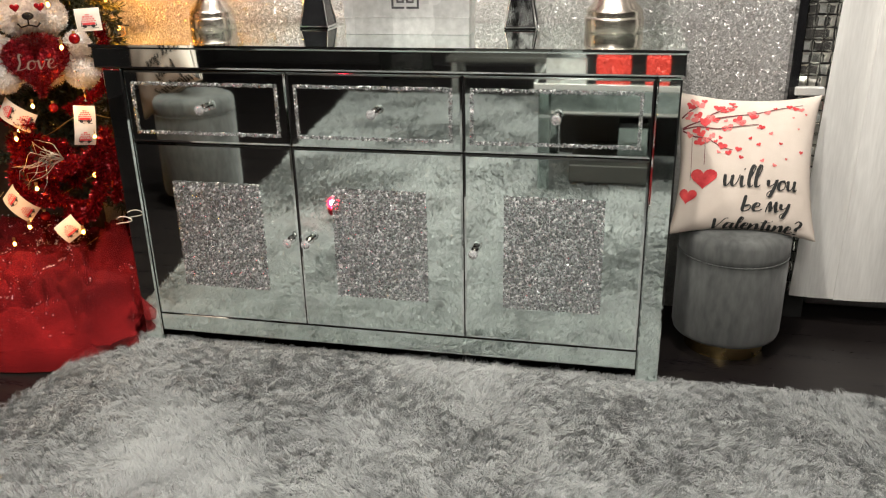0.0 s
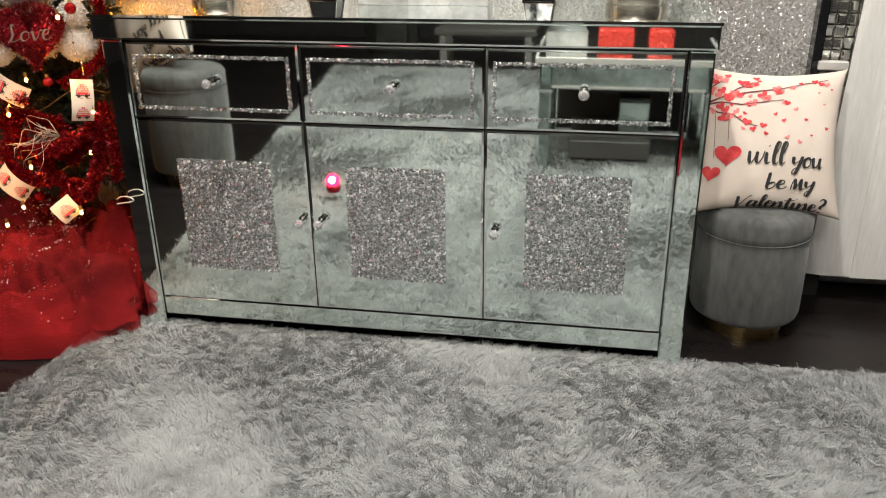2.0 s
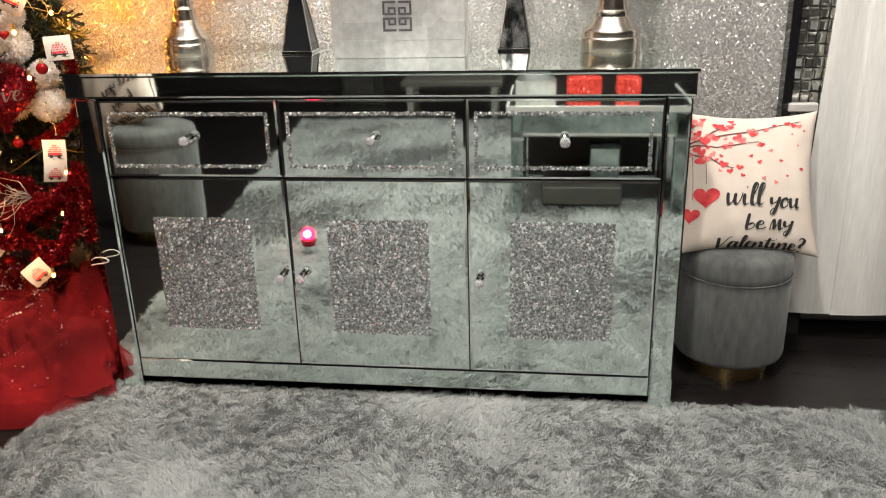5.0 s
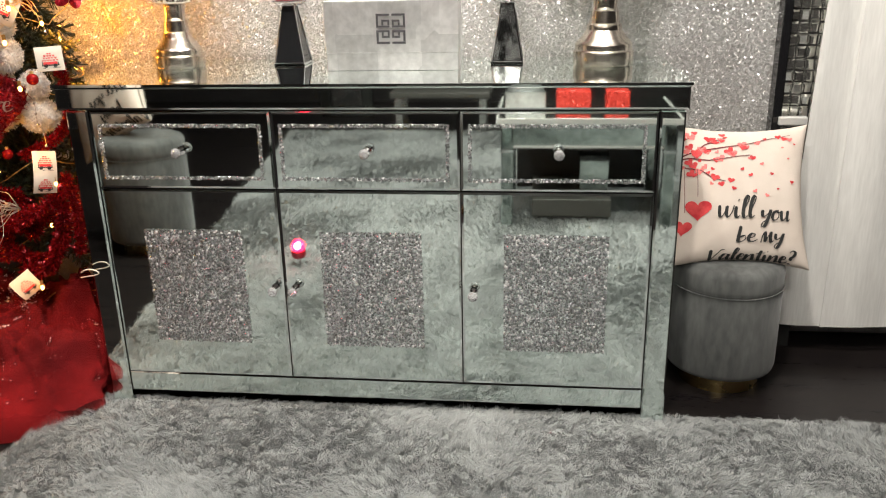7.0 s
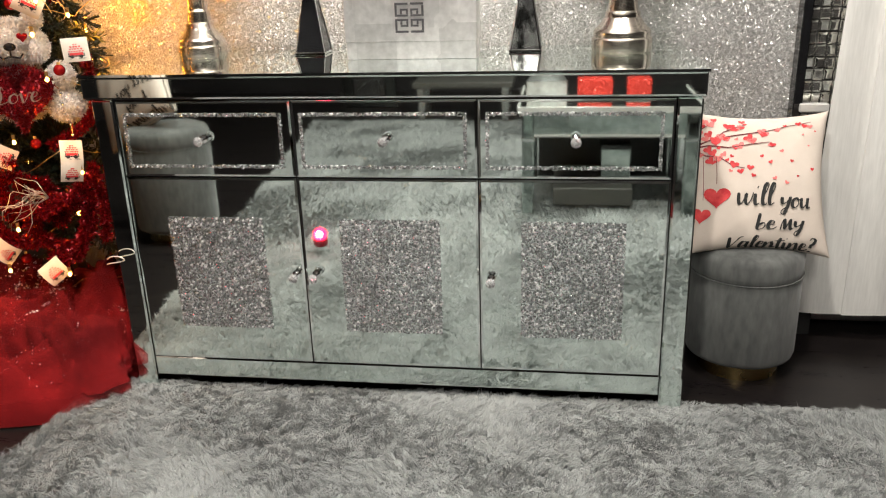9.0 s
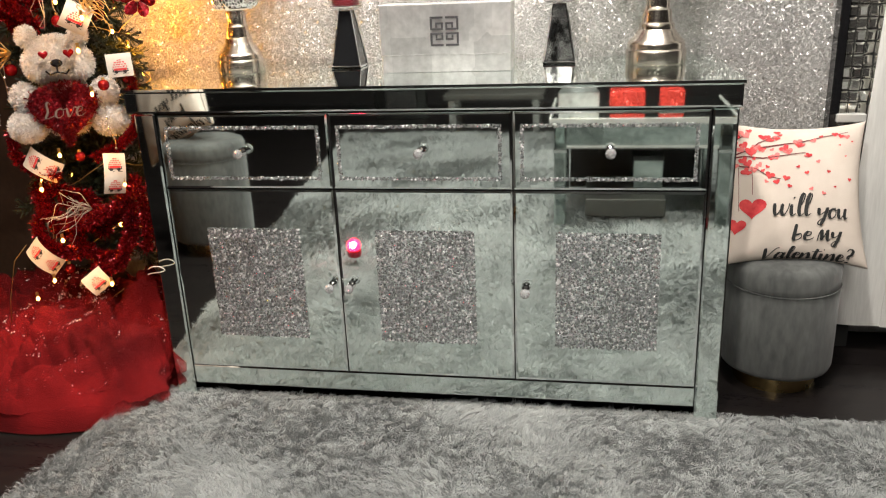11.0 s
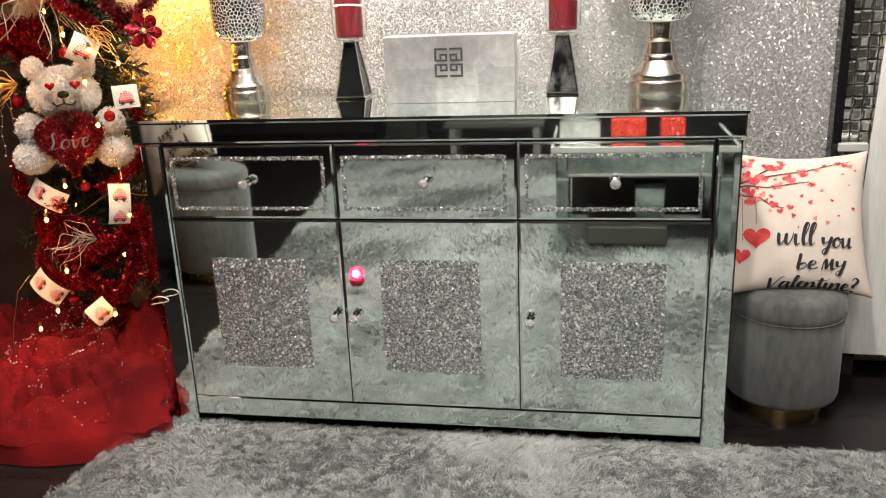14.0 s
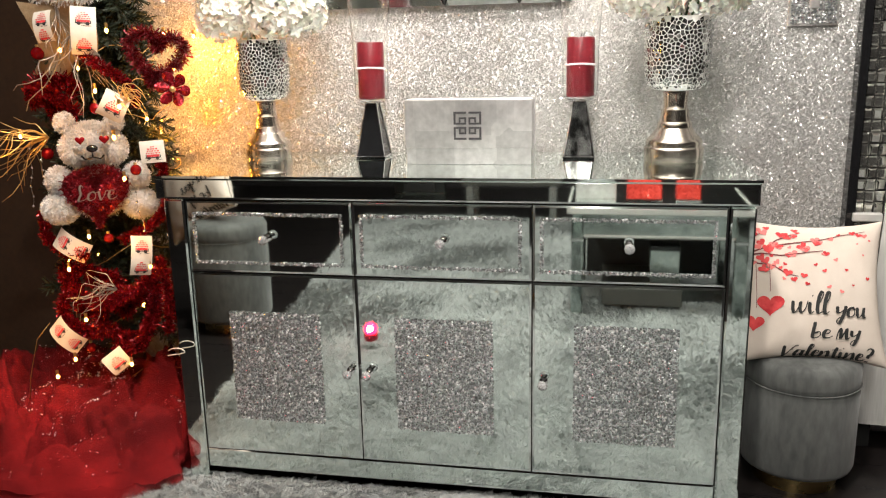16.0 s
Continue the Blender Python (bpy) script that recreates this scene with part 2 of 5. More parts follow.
        return self.add(vs, [(0, 1, 5, 4), (1, 2, 6, 5), (2, 3, 7, 6), (3, 0, 4, 7), (3, 2, 1, 0)], edge)


def part(name, mesh, mats, parent=None, label="", smooth=False, kind=""):
    """Links a Mesh as ONE mesh object, under a thing or a part if given."""
    data = bpy.data.meshes.new(name)
    data.from_pydata(mesh.v, [], mesh.f)
    for m in mats if isinstance(mats, (list, tuple)) else [mats]:
        data.materials.append(m)
    data.polygons.foreach_set("material_index", mesh.m)
    if len(mesh.f) < 30000:
        bm = bmesh.new()
        bm.from_mesh(data)
        bmesh.ops.recalc_face_normals(bm, faces=bm.faces)
        bm.to_mesh(data)
        bm.free()
    if smooth:
        data.polygons.foreach_set("use_smooth", [True] * len(data.polygons))
        if smooth != "all":
            data.set_sharp_from_angle(angle=radians(40))
    ob = new(name, data)
    ob.parent = parent
    return tagged(ob, label, kind=kind)


def bulk(name, verts, faces, mats, parent=None, label="", kind="stuff", numbers=None):
    """A big mesh from arrays: triangles only."""
    data = bpy.data.meshes.new(name)
    data.vertices.add(len(verts))
    data.vertices.foreach_set("co", np.asarray(verts, np.float32).ravel())
    faces = np.asarray(faces, np.int32)
    data.loops.add(faces.size)
    data.loops.foreach_set("vertex_index", faces.ravel())
    data.polygons.add(len(faces))
    data.polygons.foreach_set("loop_start", np.arange(0, faces.size, 3, dtype=np.int32))
    for m in mats if isinstance(mats, (list, tuple)) else [mats]:
        data.materials.append(m)
    if numbers is not None:
        data.polygons.foreach_set("material_index", np.asarray(numbers, np.int32))
    data.update(calc_edges=True)
    ob = new(name, data)
    ob.parent = parent
    return tagged(ob, label, kind=kind)


def thing(name, m, label, category, group=""):
    ob = new(name)
    ob.empty_display_size = 0.05
    ob.matrix_basis = m
    return tagged(ob, label, category, group)


def setting(name, mesh, mats, label, category="wall"):
    return tagged(part(name, mesh, mats), label, category, kind="structure")


# ---- the room ----
setting("floor", Mesh().box(-3.0, 3.0, -5.0, 0.9, -0.1, 0.0), FLOOR, "black glossy vinyl floor of the shop", "floor")
setting("ceiling", Mesh().box(-3.0, 3.0, -5.0, 0.9, CEIL, CEIL + 0.1), CEILING, "dim grey painted shop ceiling", "ceiling")
setting("wall_north", Mesh().box(-1.12, 1.02, 0.49, 0.59, 0, CEIL), WALLPAPER, "silver glitter wallpapered wall behind the sideboard")
setting("wall_north_dark", Mesh().box(-3.0, -1.12, 0.52, 0.62, 0, CEIL), DARKWALL, "dark brown wall beside the glitter wall")
setting("wall_north_side", Mesh().box(1.02, 3.0, 0.60, 0.7, 0, CEIL), DARKWALL, "dark wall behind the white panels")
setting("wall_west", Mesh().box(-3.0, -2.9, -5.0, 0.52, 0, CEIL), BLACKWALL, "black painted side wall of the shop")
setting("wall_east", Mesh().box(2.9, 3.0, -5.0, 0.6, 0, CEIL), BLACKWALL, "black painted side wall of the shop")
setting("wall_south", Mesh().box(-2.9, 2.9, -5.0, -4.9, 0, CEIL), BLACKWALL, "black painted far wall of the shop")
# Every lamp gets a fitting, the added one at x -1.0 too.
for lx, ly, _ in DOWNLIGHTS:
    dl = thing("downlight", pose(lx, ly, CEIL), "small round recessed ceiling downlight placed out of view, switched on", "downlight", "ceiling downlights")
    part("trim_ring", Mesh().lathe([(0.062, 0.0), (0.085, 0.0), (0.085, -0.008), (0.062, -0.012), (0.062, 0.0)], 24), CHROME, dl)
    part("diffuser", Mesh().lathe([(0.0001, -0.004), (0.061, -0.004), (0.061, 0.0), (0.0001, 0.0)], 24), LAMP_GLOW, dl)


# ---- sideboard ----
def chips(rects, y, size, depth, seed):
    """Crushed crystal: a bed of small tilted pyramids over rectangles (x0, x1, z0, z1)."""
    rng = np.random.default_rng(seed)
    vs, fs = [], []
    for x0, x1, z0, z1 in rects:
        nx, nz = max(2, round((x1 - x0) / size)), max(2, round((z1 - z0) / size))
        gx, gz = np.meshgrid((np.arange(nx) + 0.5) / nx * (x1 - x0) + x0, (np.arange(nz) + 0.5) / nz * (z1 - z0) + z0)
        c = np.stack([gx.ravel(), gz.ravel()], 1) + rng.uniform(-0.35, 0.35, (nx * nz, 2)) * size
        k = len(c)
        turn = rng.uniform(0, 6.28, k)[:, None] + np.array([0, 2.1, 4.2])[None]
        r = size * rng.uniform(0.6, 1.0, (k, 3))
        base = np.stack([np.clip(c[:, :1] + r * np.cos(turn), x0, x1), np.full((k, 3), y) - rng.uniform(0, 0.4, (k, 3)) * depth,
                         np.clip(c[:, 1:] + r * np.sin(turn), z0, z1)], 2)
        tip = np.stack([c[:, 0] + rng.uniform(-0.5, 0.5, k) * size, y - depth * rng.uniform(0.5, 1.4, k), c[:, 1] + rng.uniform(-0.75, 0.3, k) * size], 1)
        v = np.concatenate([base, tip[:, None]], 1).reshape(-1, 3)
        at = sum(len(p) for p in vs) + 4 * np.arange(k)[:, None, None]
        fs.append((at + np.array([[0, 1, 3], [1, 2, 3], [2, 0, 3]])[None]).reshape(-1, 3))
        vs.append(v)
    return np.concatenate(vs), np.concatenate(fs)


CHIP = material("crystal_chip", (0.88, 0.87, 0.89), 0.30, 0.85)
geo_ = node(CHIP, "ShaderNodeNewGeometry")
ramp_ = node(CHIP, "ShaderNodeValToRGB")
ramp_.color_ramp.elements[0].color, ramp_.color_ramp.elements[1].color = (0.25, 0.262, 0.268, 1), (0.99, 0.98, 1.0, 1)
step_ = ramp_.color_ramp.elements.new(0.50)
step_.color = (0.54, 0.56, 0.57, 1)
step_ = ramp_.color_ramp.elements.new(0.58)
step_.color = (0.98, 0.97, 0.99, 1)
link(CHIP, geo_.outputs["Random Per Island"], ramp_.inputs[0])
# A tenth of the chips turn matte white, a sparkle put into their colour.
glint_ = node(CHIP, "ShaderNodeValToRGB")
glint_.color_ramp.interpolation = "CONSTANT"
glint_.color_ramp.elements[0].color, glint_.color_ramp.elements[1].color = (0.85, 0.85, 0.85, 1), (0.1, 0.1, 0.1, 1)
glint_.color_ramp.elements[1].position = 0.90
link(CHIP, geo_.outputs["Random Per Island"], glint_.inputs[0])
link(CHIP, glint_.outputs[0], shader(CHIP).inputs["Metallic"])
keen_ = node(CHIP, "ShaderNodeValToRGB")
keen_.color_ramp.interpolation = "CONSTANT"
keen_.color_ramp.elements[0].color, keen_.color_ramp.elements[1].color = (0.36, 0.36, 0.36, 1), (0.23, 0.23, 0.23, 1)
keen_.color_ramp.elements[1].position = 0.52
link(CHIP, geo_.outputs["Random Per Island"], keen_.inputs[0])
link(CHIP, keen_.outputs[0], shader(CHIP).inputs["Roughness"])
link(CHIP, ramp_.outputs[0], shader(CHIP).inputs["Base Color"])
GEM = material("cut_crystal", (0.95, 0.95, 0.96), 0.03, 0.0, Transmission_Weight=0.8, IOR=1.6)


def knob(parent, x, z):
    k = part("knob", Mesh().lathe([(0.0001, 0), (0.010, 0), (0.010, 0.003), (0.0055, 0.006), (0.005, 0.018), (0.008, 0.022), (0.0085, 0.025), (0.0001, 0.026)], 14,
             0, pose(x, -0.003, z, 90)), CHROME, parent, "chrome stem", True)
    part("crystal", Mesh().lathe([(0.0001, 0.0245), (0.007, 0.025), (0.0122, 0.030), (0.0122, 0.0335), (0.0075, 0.039), (0.0001, 0.040)], 8, 0, pose(x, -0.003, z, 90)), GEM, k, "faceted clear crystal")


sideboard = thing("sideboard", pose(0, 0, 0), "mirrored sideboard with three doors, three drawers and silver crystal squares", "sideboard")
DEEP = 0.47
carcass = Mesh().box(-0.644, 0.644, 0.006, DEEP, 0.05, 0.77, 0.001)
part("carcass", carcass, BACKING, sideboard)
for s in (-1, 1):
    side = Mesh().box(min(s * 0.648, s * 0.694), max(s * 0.648, s * 0.694), 0.05, DEEP - 0.05, 0.05, 0.77, 0.002)
    part("side_panel", side, MIRROR, sideboard)
    for y0, y1 in ((-0.006, 0.048), (DEEP - 0.05, DEEP)):
        leg = Mesh().box(min(s * 0.647, s * 0.7), max(s * 0.647, s * 0.7), y0, y1, 0.0, 0.771, 0.004)
        part("leg", leg, MIRROR, sideboard)
part("bottom_rail", Mesh().panel(-0.645, 0.645, 0.047, 0.0988, 0.0, 0.0015, 0.003), [MIRROR, BEVEL], sideboard)
top = part("top", Mesh().box(-0.713, 0.704, -0.012, DEEP + 0.004, 0.774, 0.824), MIRROR, sideboard)
part("fascia", Mesh().panel(-0.713, 0.704, 0.774, 0.824, -0.0125, 0.0015, 0.004), [MIRROR, BEVEL], top, "bevelled mirror strip along the front edge")
part("glass_top", Mesh().box(-0.716, 0.707, -0.020, DEEP + 0.006, 0.825, 0.831), MIRROR, top, "mirrored glass sheet with a dark ground edge")
for x0, x1, kx in ((-0.644, -0.2165, -0.432), (-0.2135, 0.2135, 0.004), (0.2165, 0.644, 0.433)):
    d = part("drawer", Mesh().panel(x0, x1, 0.5875, 0.767, 0.0, 0.002, 0.005), [MIRROR, BEVEL], sideboard)
    a, b, c, e, w = x0 + 0.016, x1 - 0.022, 0.608, 0.740, 0.0092
    v, f = chips([(a, b, c, c + w), (a, b, e - w, e), (a, a + w, c + w, e - w), (b - w, b, c + w, e - w)], -0.0035, 0.0046, 0.0036, round(900 + 100 * x0))
    bulk("crystal_border", v, f, CHIP, d, "border of crushed crystal chips")
    knob(d, kx, 0.678)
for x0, x1, p0, p1, kx in ((-0.644, -0.2165, -0.551, -0.309, -0.236), (-0.2135, 0.2135, -0.12, 0.123, -0.187), (0.2165, 0.644, 0.313, 0.552, 0.243)):
    d = part("door", Mesh().panel(x0, x1, 0.1005, 0.5835, 0.0, 0.002, 0.005), [MIRROR, BEVEL], sideboard)
    v, f = chips([(p0, p1, 0.192, 0.486)], -0.0035, 0.0046, 0.0036, round(500 + 100 * x0))
    bulk("crystal_panel", v, f, CHIP, d, "square of crushed crystal chips")
    knob(d, kx, 0.342)


# ---- shag rug ----
rug = thing("shag_rug", pose(0, 0, 0), "long-pile grey shag rug with matted blue-grey tufts on the dark floor", "rug")
RUG_R, RUG_B, RUG_F = 1.85, 0.02, -3.5


def rug_left(y):
    return -0.80 + 0.125 * y


part("backing", Mesh().add([(rug_left(RUG_B), RUG_B, 0.003), (rug_left(RUG_F), RUG_F, 0.003), (RUG_R, RUG_F, 0.003), (RUG_R, RUG_B, 0.003),
     (rug_left(RUG_B), RUG_B, 0.012), (rug_left(RUG_F), RUG_F, 0.012), (RUG_R, RUG_F, 0.012), (RUG_R, RUG_B, 0.012)],
     [(0, 1, 2, 3), (4, 5, 6, 7), (0, 1, 5, 4), (1, 2, 6, 5), (2, 3, 7, 6), (3, 0, 4, 7)]), RUGBACK, rug)


def tufts(n, y0, y1, width, length, seed):
    rng = np.random.default_rng(seed)
    y = rng.uniform(y0, y1, n)
    left = -0.80 + 0.125 * y
    x = left + rng.uniform(0, 1, n) * (RUG_R - left)
    swirl = 1.3 * np.sin(3.1 * x + 1.7 * y + 0.4) + 1.0 * np.sin(5.3 * y - 2.2 * x + 1.1) + 0.7 * np.sin(11.0 * x + 8.0 * y)
    ang = swirl + rng.normal(0, 1.0, n) - 1.2
    clump = 0.5 + 0.25 * np.sin(23 * x + 9 * y) + 0.25 * np.sin(19 * y - 27 * x)
    L = length * rng.uniform(0.65, 1.15, n) * np.clip(0.45 + (RUG_B - y) * 5, 0.45, 1)
    lean = np.clip(0.42 + 0.22 * clump + rng.normal(0, 0.14, n), 0.12, 0.92)
    dx, dy = np.cos(ang), np.sin(ang)
    h = np.sqrt(1 - lean ** 2)
    w = width * rng.uniform(0.6, 1.3, n)
    z0 = np.full(n, 0.010)
    b = np.stack([x, y, z0], 1)
    mid = b + np.stack([dx * lean * L * 0.4, dy * lean * L * 0.4, 0.46 * L * h + 0.003], 1)
    bend = rng.normal(0, 0.35, n)
    tx, ty = np.cos(ang + bend), np.sin(ang + bend)
    tip = mid + np.stack([tx * lean * L * 0.62, ty * lean * L * 0.62, 0.16 * L * h - 0.15 * L * lean * rng.uniform(0, 1, n)], 1)
    cell = 0.018
    wx, wy = x + 0.012 * np.sin(31 * y + 3), y + 0.012 * np.sin(29 * x)
    ix, iy = np.floor(wx / cell), np.floor(wy / cell + 0.5 * (np.floor(wx / cell) % 2))
    r1 = np.modf(np.abs(np.sin(ix * 12.9898 + iy * 78.233) * 43758.5453))[0]
    r2 = np.modf(np.abs(np.sin(ix * 39.346 + iy * 11.135) * 24634.6345))[0]
    lock = swirl - 1.2 + 3.4 * (r1 - 0.5)
    gx = (ix + 0.5) * cell + np.cos(lock) * length * 0.75
    gy = (iy + 0.5 - 0.5 * (ix % 2)) * cell + np.sin(lock) * length * 0.75
    pull = rng.uniform(0.1, 0.55, n)
    tip[:, 0] += pull * (gx - tip[:, 0])
    tip[:, 1] += pull * (gy - tip[:, 1])
    tip[:, 2] += 0.014 * (r2 - 0.4)
    tip[:, 2] = np.maximum(tip[:, 2], 0.012)
    side = np.stack([-dy, dx, rng.normal(0, 0.35, n)], 1) * w[:, None] * 0.5
    v = np.stack([b - side, b + side, mid - side, mid + side, tip], 1).reshape(-1, 3)
    at = 5 * np.arange(n)[:, None, None]
    f = (at + np.array([[0, 1, 3], [0, 3, 2], [2, 3, 4]])[None]).reshape(-1, 3)
    return v, f


v, f = tufts(560000, -1.0, RUG_B, 0.0014, 0.034, 11)
bulk("shag", v, f, PILE, rug)
v, f = tufts(150000, RUG_F, -1.0, 0.0048, 0.05, 12)
bulk("shag", v, f, PILE, rug)


# ---- poufs and cushions ----
def pouf(m, r, h, label):
    p = thing("pouf", m, label, "pouf", "velvet poufs")
    base = 0.045
    part("plinth", Mesh().lathe([(0.0001, 0), (r * 0.74, 0), (r * 0.74, base - 0.004), (0.0001, base - 0.004)], 48), GOLD, p, "brushed gold metal plinth", True)
    body = Mesh().lathe([(0.0001, base), (r - 0.016, base), (r - 0.004, base + 0.006), (r, base + 0.02), (r, h - 0.080), (r - 0.001, h - 0.077), (r - 0.003, h - 0.0755)], 48)
    part("body", body, VELVET, p, "", "all")
    lid = Mesh().lathe([(r - 0.003, h - 0.0755), (r - 0.0005, h - 0.073), (r, h - 0.06), (r, h - 0.03), (r - 0.008, h - 0.014), (r - 0.03, h - 0.004),
                        (r * 0.5, h), (0.0001, h + 0.001)], 48)
    part("lid", lid, VELVET, p, "", "all")
    pipe = [((r + 0.001) * math.cos(2 * math.pi * k / 48), (r + 0.001) * math.sin(2 * math.pi * k / 48), h - 0.076) for k in range(49)]
    part("piping", Mesh().tube(pipe, 0.0016, 6), VELVET, p, "", "all")
    return p


pouf(pose(0.884, 0.278, 0), 0.140, 0.354, "round grey velvet pouf on a gold plinth beside the sideboard")
pouf(pose(-1.162, -1.258, 0), 0.163, 0.462, "round grey velvet pouf on a gold plinth facing the sideboard")

CW, CH, CT = 0.36, 0.372, 0.055


def bulge(u, v):
    """Half thickness and pinched outline of a stuffed cushion at u, v from -1 to 1."""
    t = CT * (max(0, 1 - u * u) * max(0, 1 - v * v)) ** 0.42 + 0.002
    x = CW / 2 * u * (1 - 0.125 * (1 - v * v) * abs(u) ** 3)
    z = CH / 2 * v * (1 - 0.12 * (1 - u * u) * abs(v) ** 3)
    t += 0.0035 * math.sin(9 * u + 4 * v) * (1 - v * v) * (1 - u * u) + 0.004 * math.sin(14 * v - 11 * u) * abs(u * v) ** 0.5 * (1 - abs(u)) 
    return x, t, z


def on_cushion(px, pz, lift=0.0016):
    x, t, z = bulge(max(-1, min(1, px / (CW / 2))), max(-1, min(1, pz / (CH / 2))))
    return (x, -t - lift, z)


def heart_outline(n=20):
    pts = []
    for k in range(n):
        a = 2 * math.pi * k / n
        pts.append((16 * math.sin(a) ** 3 / 17, (13 * math.cos(a) - 5 * math.cos(2 * a) - 2 * math.cos(3 * a) - math.cos(4 * a)) / 17))
    return pts


def print_heart(mesh, cx, cz, size, mat, turn=0.0):
    c, s = math.cos(turn), math.sin(turn)
    rim = [(cx + size * (c * x - s * z), cz + size * (s * x + 0.82 * c * z)) for x, z in heart_outline(14 if size < 0.012 else 28)]
    n = len(rim)
    inner = [((p[0] + cx) / 2, (p[1] + cz) / 2) for p in rim]
    vs = [on_cushion(cx, cz)] + [on_cushion(*p) for p in inner] + [on_cushion(*p) for p in rim]
    fs = [(0, 1 + k, 1 + (k + 1) % n) for k in range(n)] + [(1 + k, 1 + n + k, 1 + n + (k + 1) % n, 1 + (k + 1) % n) for k in range(n)]
    mesh.add(vs, fs, mat)


def stroke(mesh, pts, w0, w1, mat=0, put=on_cushion):
    """A flat brush stroke along points of a surface, as wide as w0 at the start and w1 at the end."""
    n, vs = len(pts), []
    for i, (x, z) in enumerate(pts):
        a, b = pts[max(i - 1, 0)], pts[min(i + 1, n - 1)]
        d = math.hypot(b[0] - a[0], b[1] - a[1]) or 1
        w = (w0 + (w1 - w0) * i / max(1, n - 1)) / 2
        nx, nz = -(b[1] - a[1]) / d * w, (b[0] - a[0]) / d * w
        vs += [put(x + nx, z + nz), put(x - nx, z - nz)]
    mesh.add(vs, [(2 * i, 2 * i + 1, 2 * i + 3, 2 * i + 2) for i in range(n - 1)], mat)


GLYPHS = {
    "w": (1.15, [(0, 1), (0.06, 0.3), (0.2, 0), (0.4, 0.35), (0.52, 0.95), (0.54, 0.3), (0.7, 0.02), (0.92, 0.45), (1.0, 1.05)]),
    "i": (0.42, [(0, 0.95), (0.03, 0.3), (0.14, 0), (0.34, 0.16)], [(0.07, 1.42), (0.12, 1.56)]),
    "l": (0.44, [(0, 0.3), (0.22, 1.0), (0.34, 1.65), (0.22, 1.85), (0.1, 1.4), (0.1, 0.4), (0.24, 0), (0.44, 0.18)]),
    "y": (0.8, [(0, 0.95), (0.05, 0.5), (0.2, 0.35), (0.46, 0.6), (0.62, 1.0), (0.52, 0.2), (0.32, -0.62), (0.12, -0.55), (0.2, -0.2), (0.66, 0.15)]),
    "o": (0.72, [(0.36, 0.95), (0.08, 0.7), (0.05, 0.2), (0.25, 0), (0.5, 0.25), (0.5, 0.7), (0.34, 0.95), (0.48, 0.78), (0.74, 0.85)]),
    "u": (0.8, [(0, 0.95), (0.03, 0.3), (0.18, 0.02), (0.4, 0.3), (0.52, 0.95), (0.52, 0.3), (0.62, 0), (0.8, 0.15)]),
    "b": (0.62, [(0.03, 1.8), (0.03, 0.9), (0.06, 0.05), (0.3, 0.0), (0.5, 0.35), (0.4, 0.72), (0.1, 0.5)]),
    "e": (0.6, [(0.02, 0.4), (0.35, 0.6), (0.38, 0.9), (0.18, 0.95), (0.05, 0.5), (0.15, 0.08), (0.4, 0.05), (0.62, 0.3)]),
    "m": (1.0, [(0.02, -0.1), (0.03, 0.7), (0.14, 1.1), (0.26, 0.5), (0.34, 0.05), (0.48, 0.7), (0.58, 1.1), (0.66, 0.4), (0.78, 0), (0.95, 0.2)]),
    "V": (0.85, [(0, 1.6), (0.06, 0.8), (0.18, 0), (0.42, 0.7), (0.72, 1.55), (0.95, 1.65)]),
    "v": (0.62, [(0, 0.95), (0.08, 0.4), (0.2, 0), (0.4, 0.5), (0.48, 0.95), (0.66, 0.88)]),
    "L": (0.68, [(0.34, 1.35), (0.2, 1.65), (0.1, 1.4), (0.2, 0.7), (0.08, 0.05), (0.36, 0.05), (0.66, 0.25)]),
    "a": (0.82, [(0.5, 0.85), (0.2, 0.92), (0.03, 0.4), (0.15, 0.02), (0.4, 0.3), (0.54, 0.92), (0.52, 0.3), (0.66, 0), (0.84, 0.2)]),
    "n": (0.78, [(0, 0.95), (0.04, 0.0), (0.2, 0.7), (0.4, 0.95), (0.5, 0.5), (0.54, 0.05), (0.78, 0.2)]),
    "t": (0.55, [(0.2, 1.6), (0.14, 0.6), (0.25, 0), (0.5, 0.18)], [(-0.15, 1.15), (0.55, 1.28)]),
    "?": (0.6, [(0, 1.5), (0.2, 1.85), (0.48, 1.65), (0.38, 1.15), (0.2, 0.85), (0.2, 0.5)], [(0.18, 0.12), (0.2, -0.02)]),
}


def curve_line(pts, steps=6):
    """A smooth line through the points."""
    out = [pts[0]]
    for k in range(len(pts) - 1):
        p0, p1, p2, p3 = pts[max(k - 1, 0)], pts[k], pts[k + 1], pts[min(k + 2, len(pts) - 1)]
        for s in range(1, steps + 1):
            q = s / steps
            out.append(tuple(0.5 * (2 * b + (c - a) * q + (2 * a - 5 * b + 4 * c - d) * q * q + (3 * b - a - 3 * c + d) * q ** 3) for a, b, c, d in zip(p0, p1, p2, p3)))
    return out


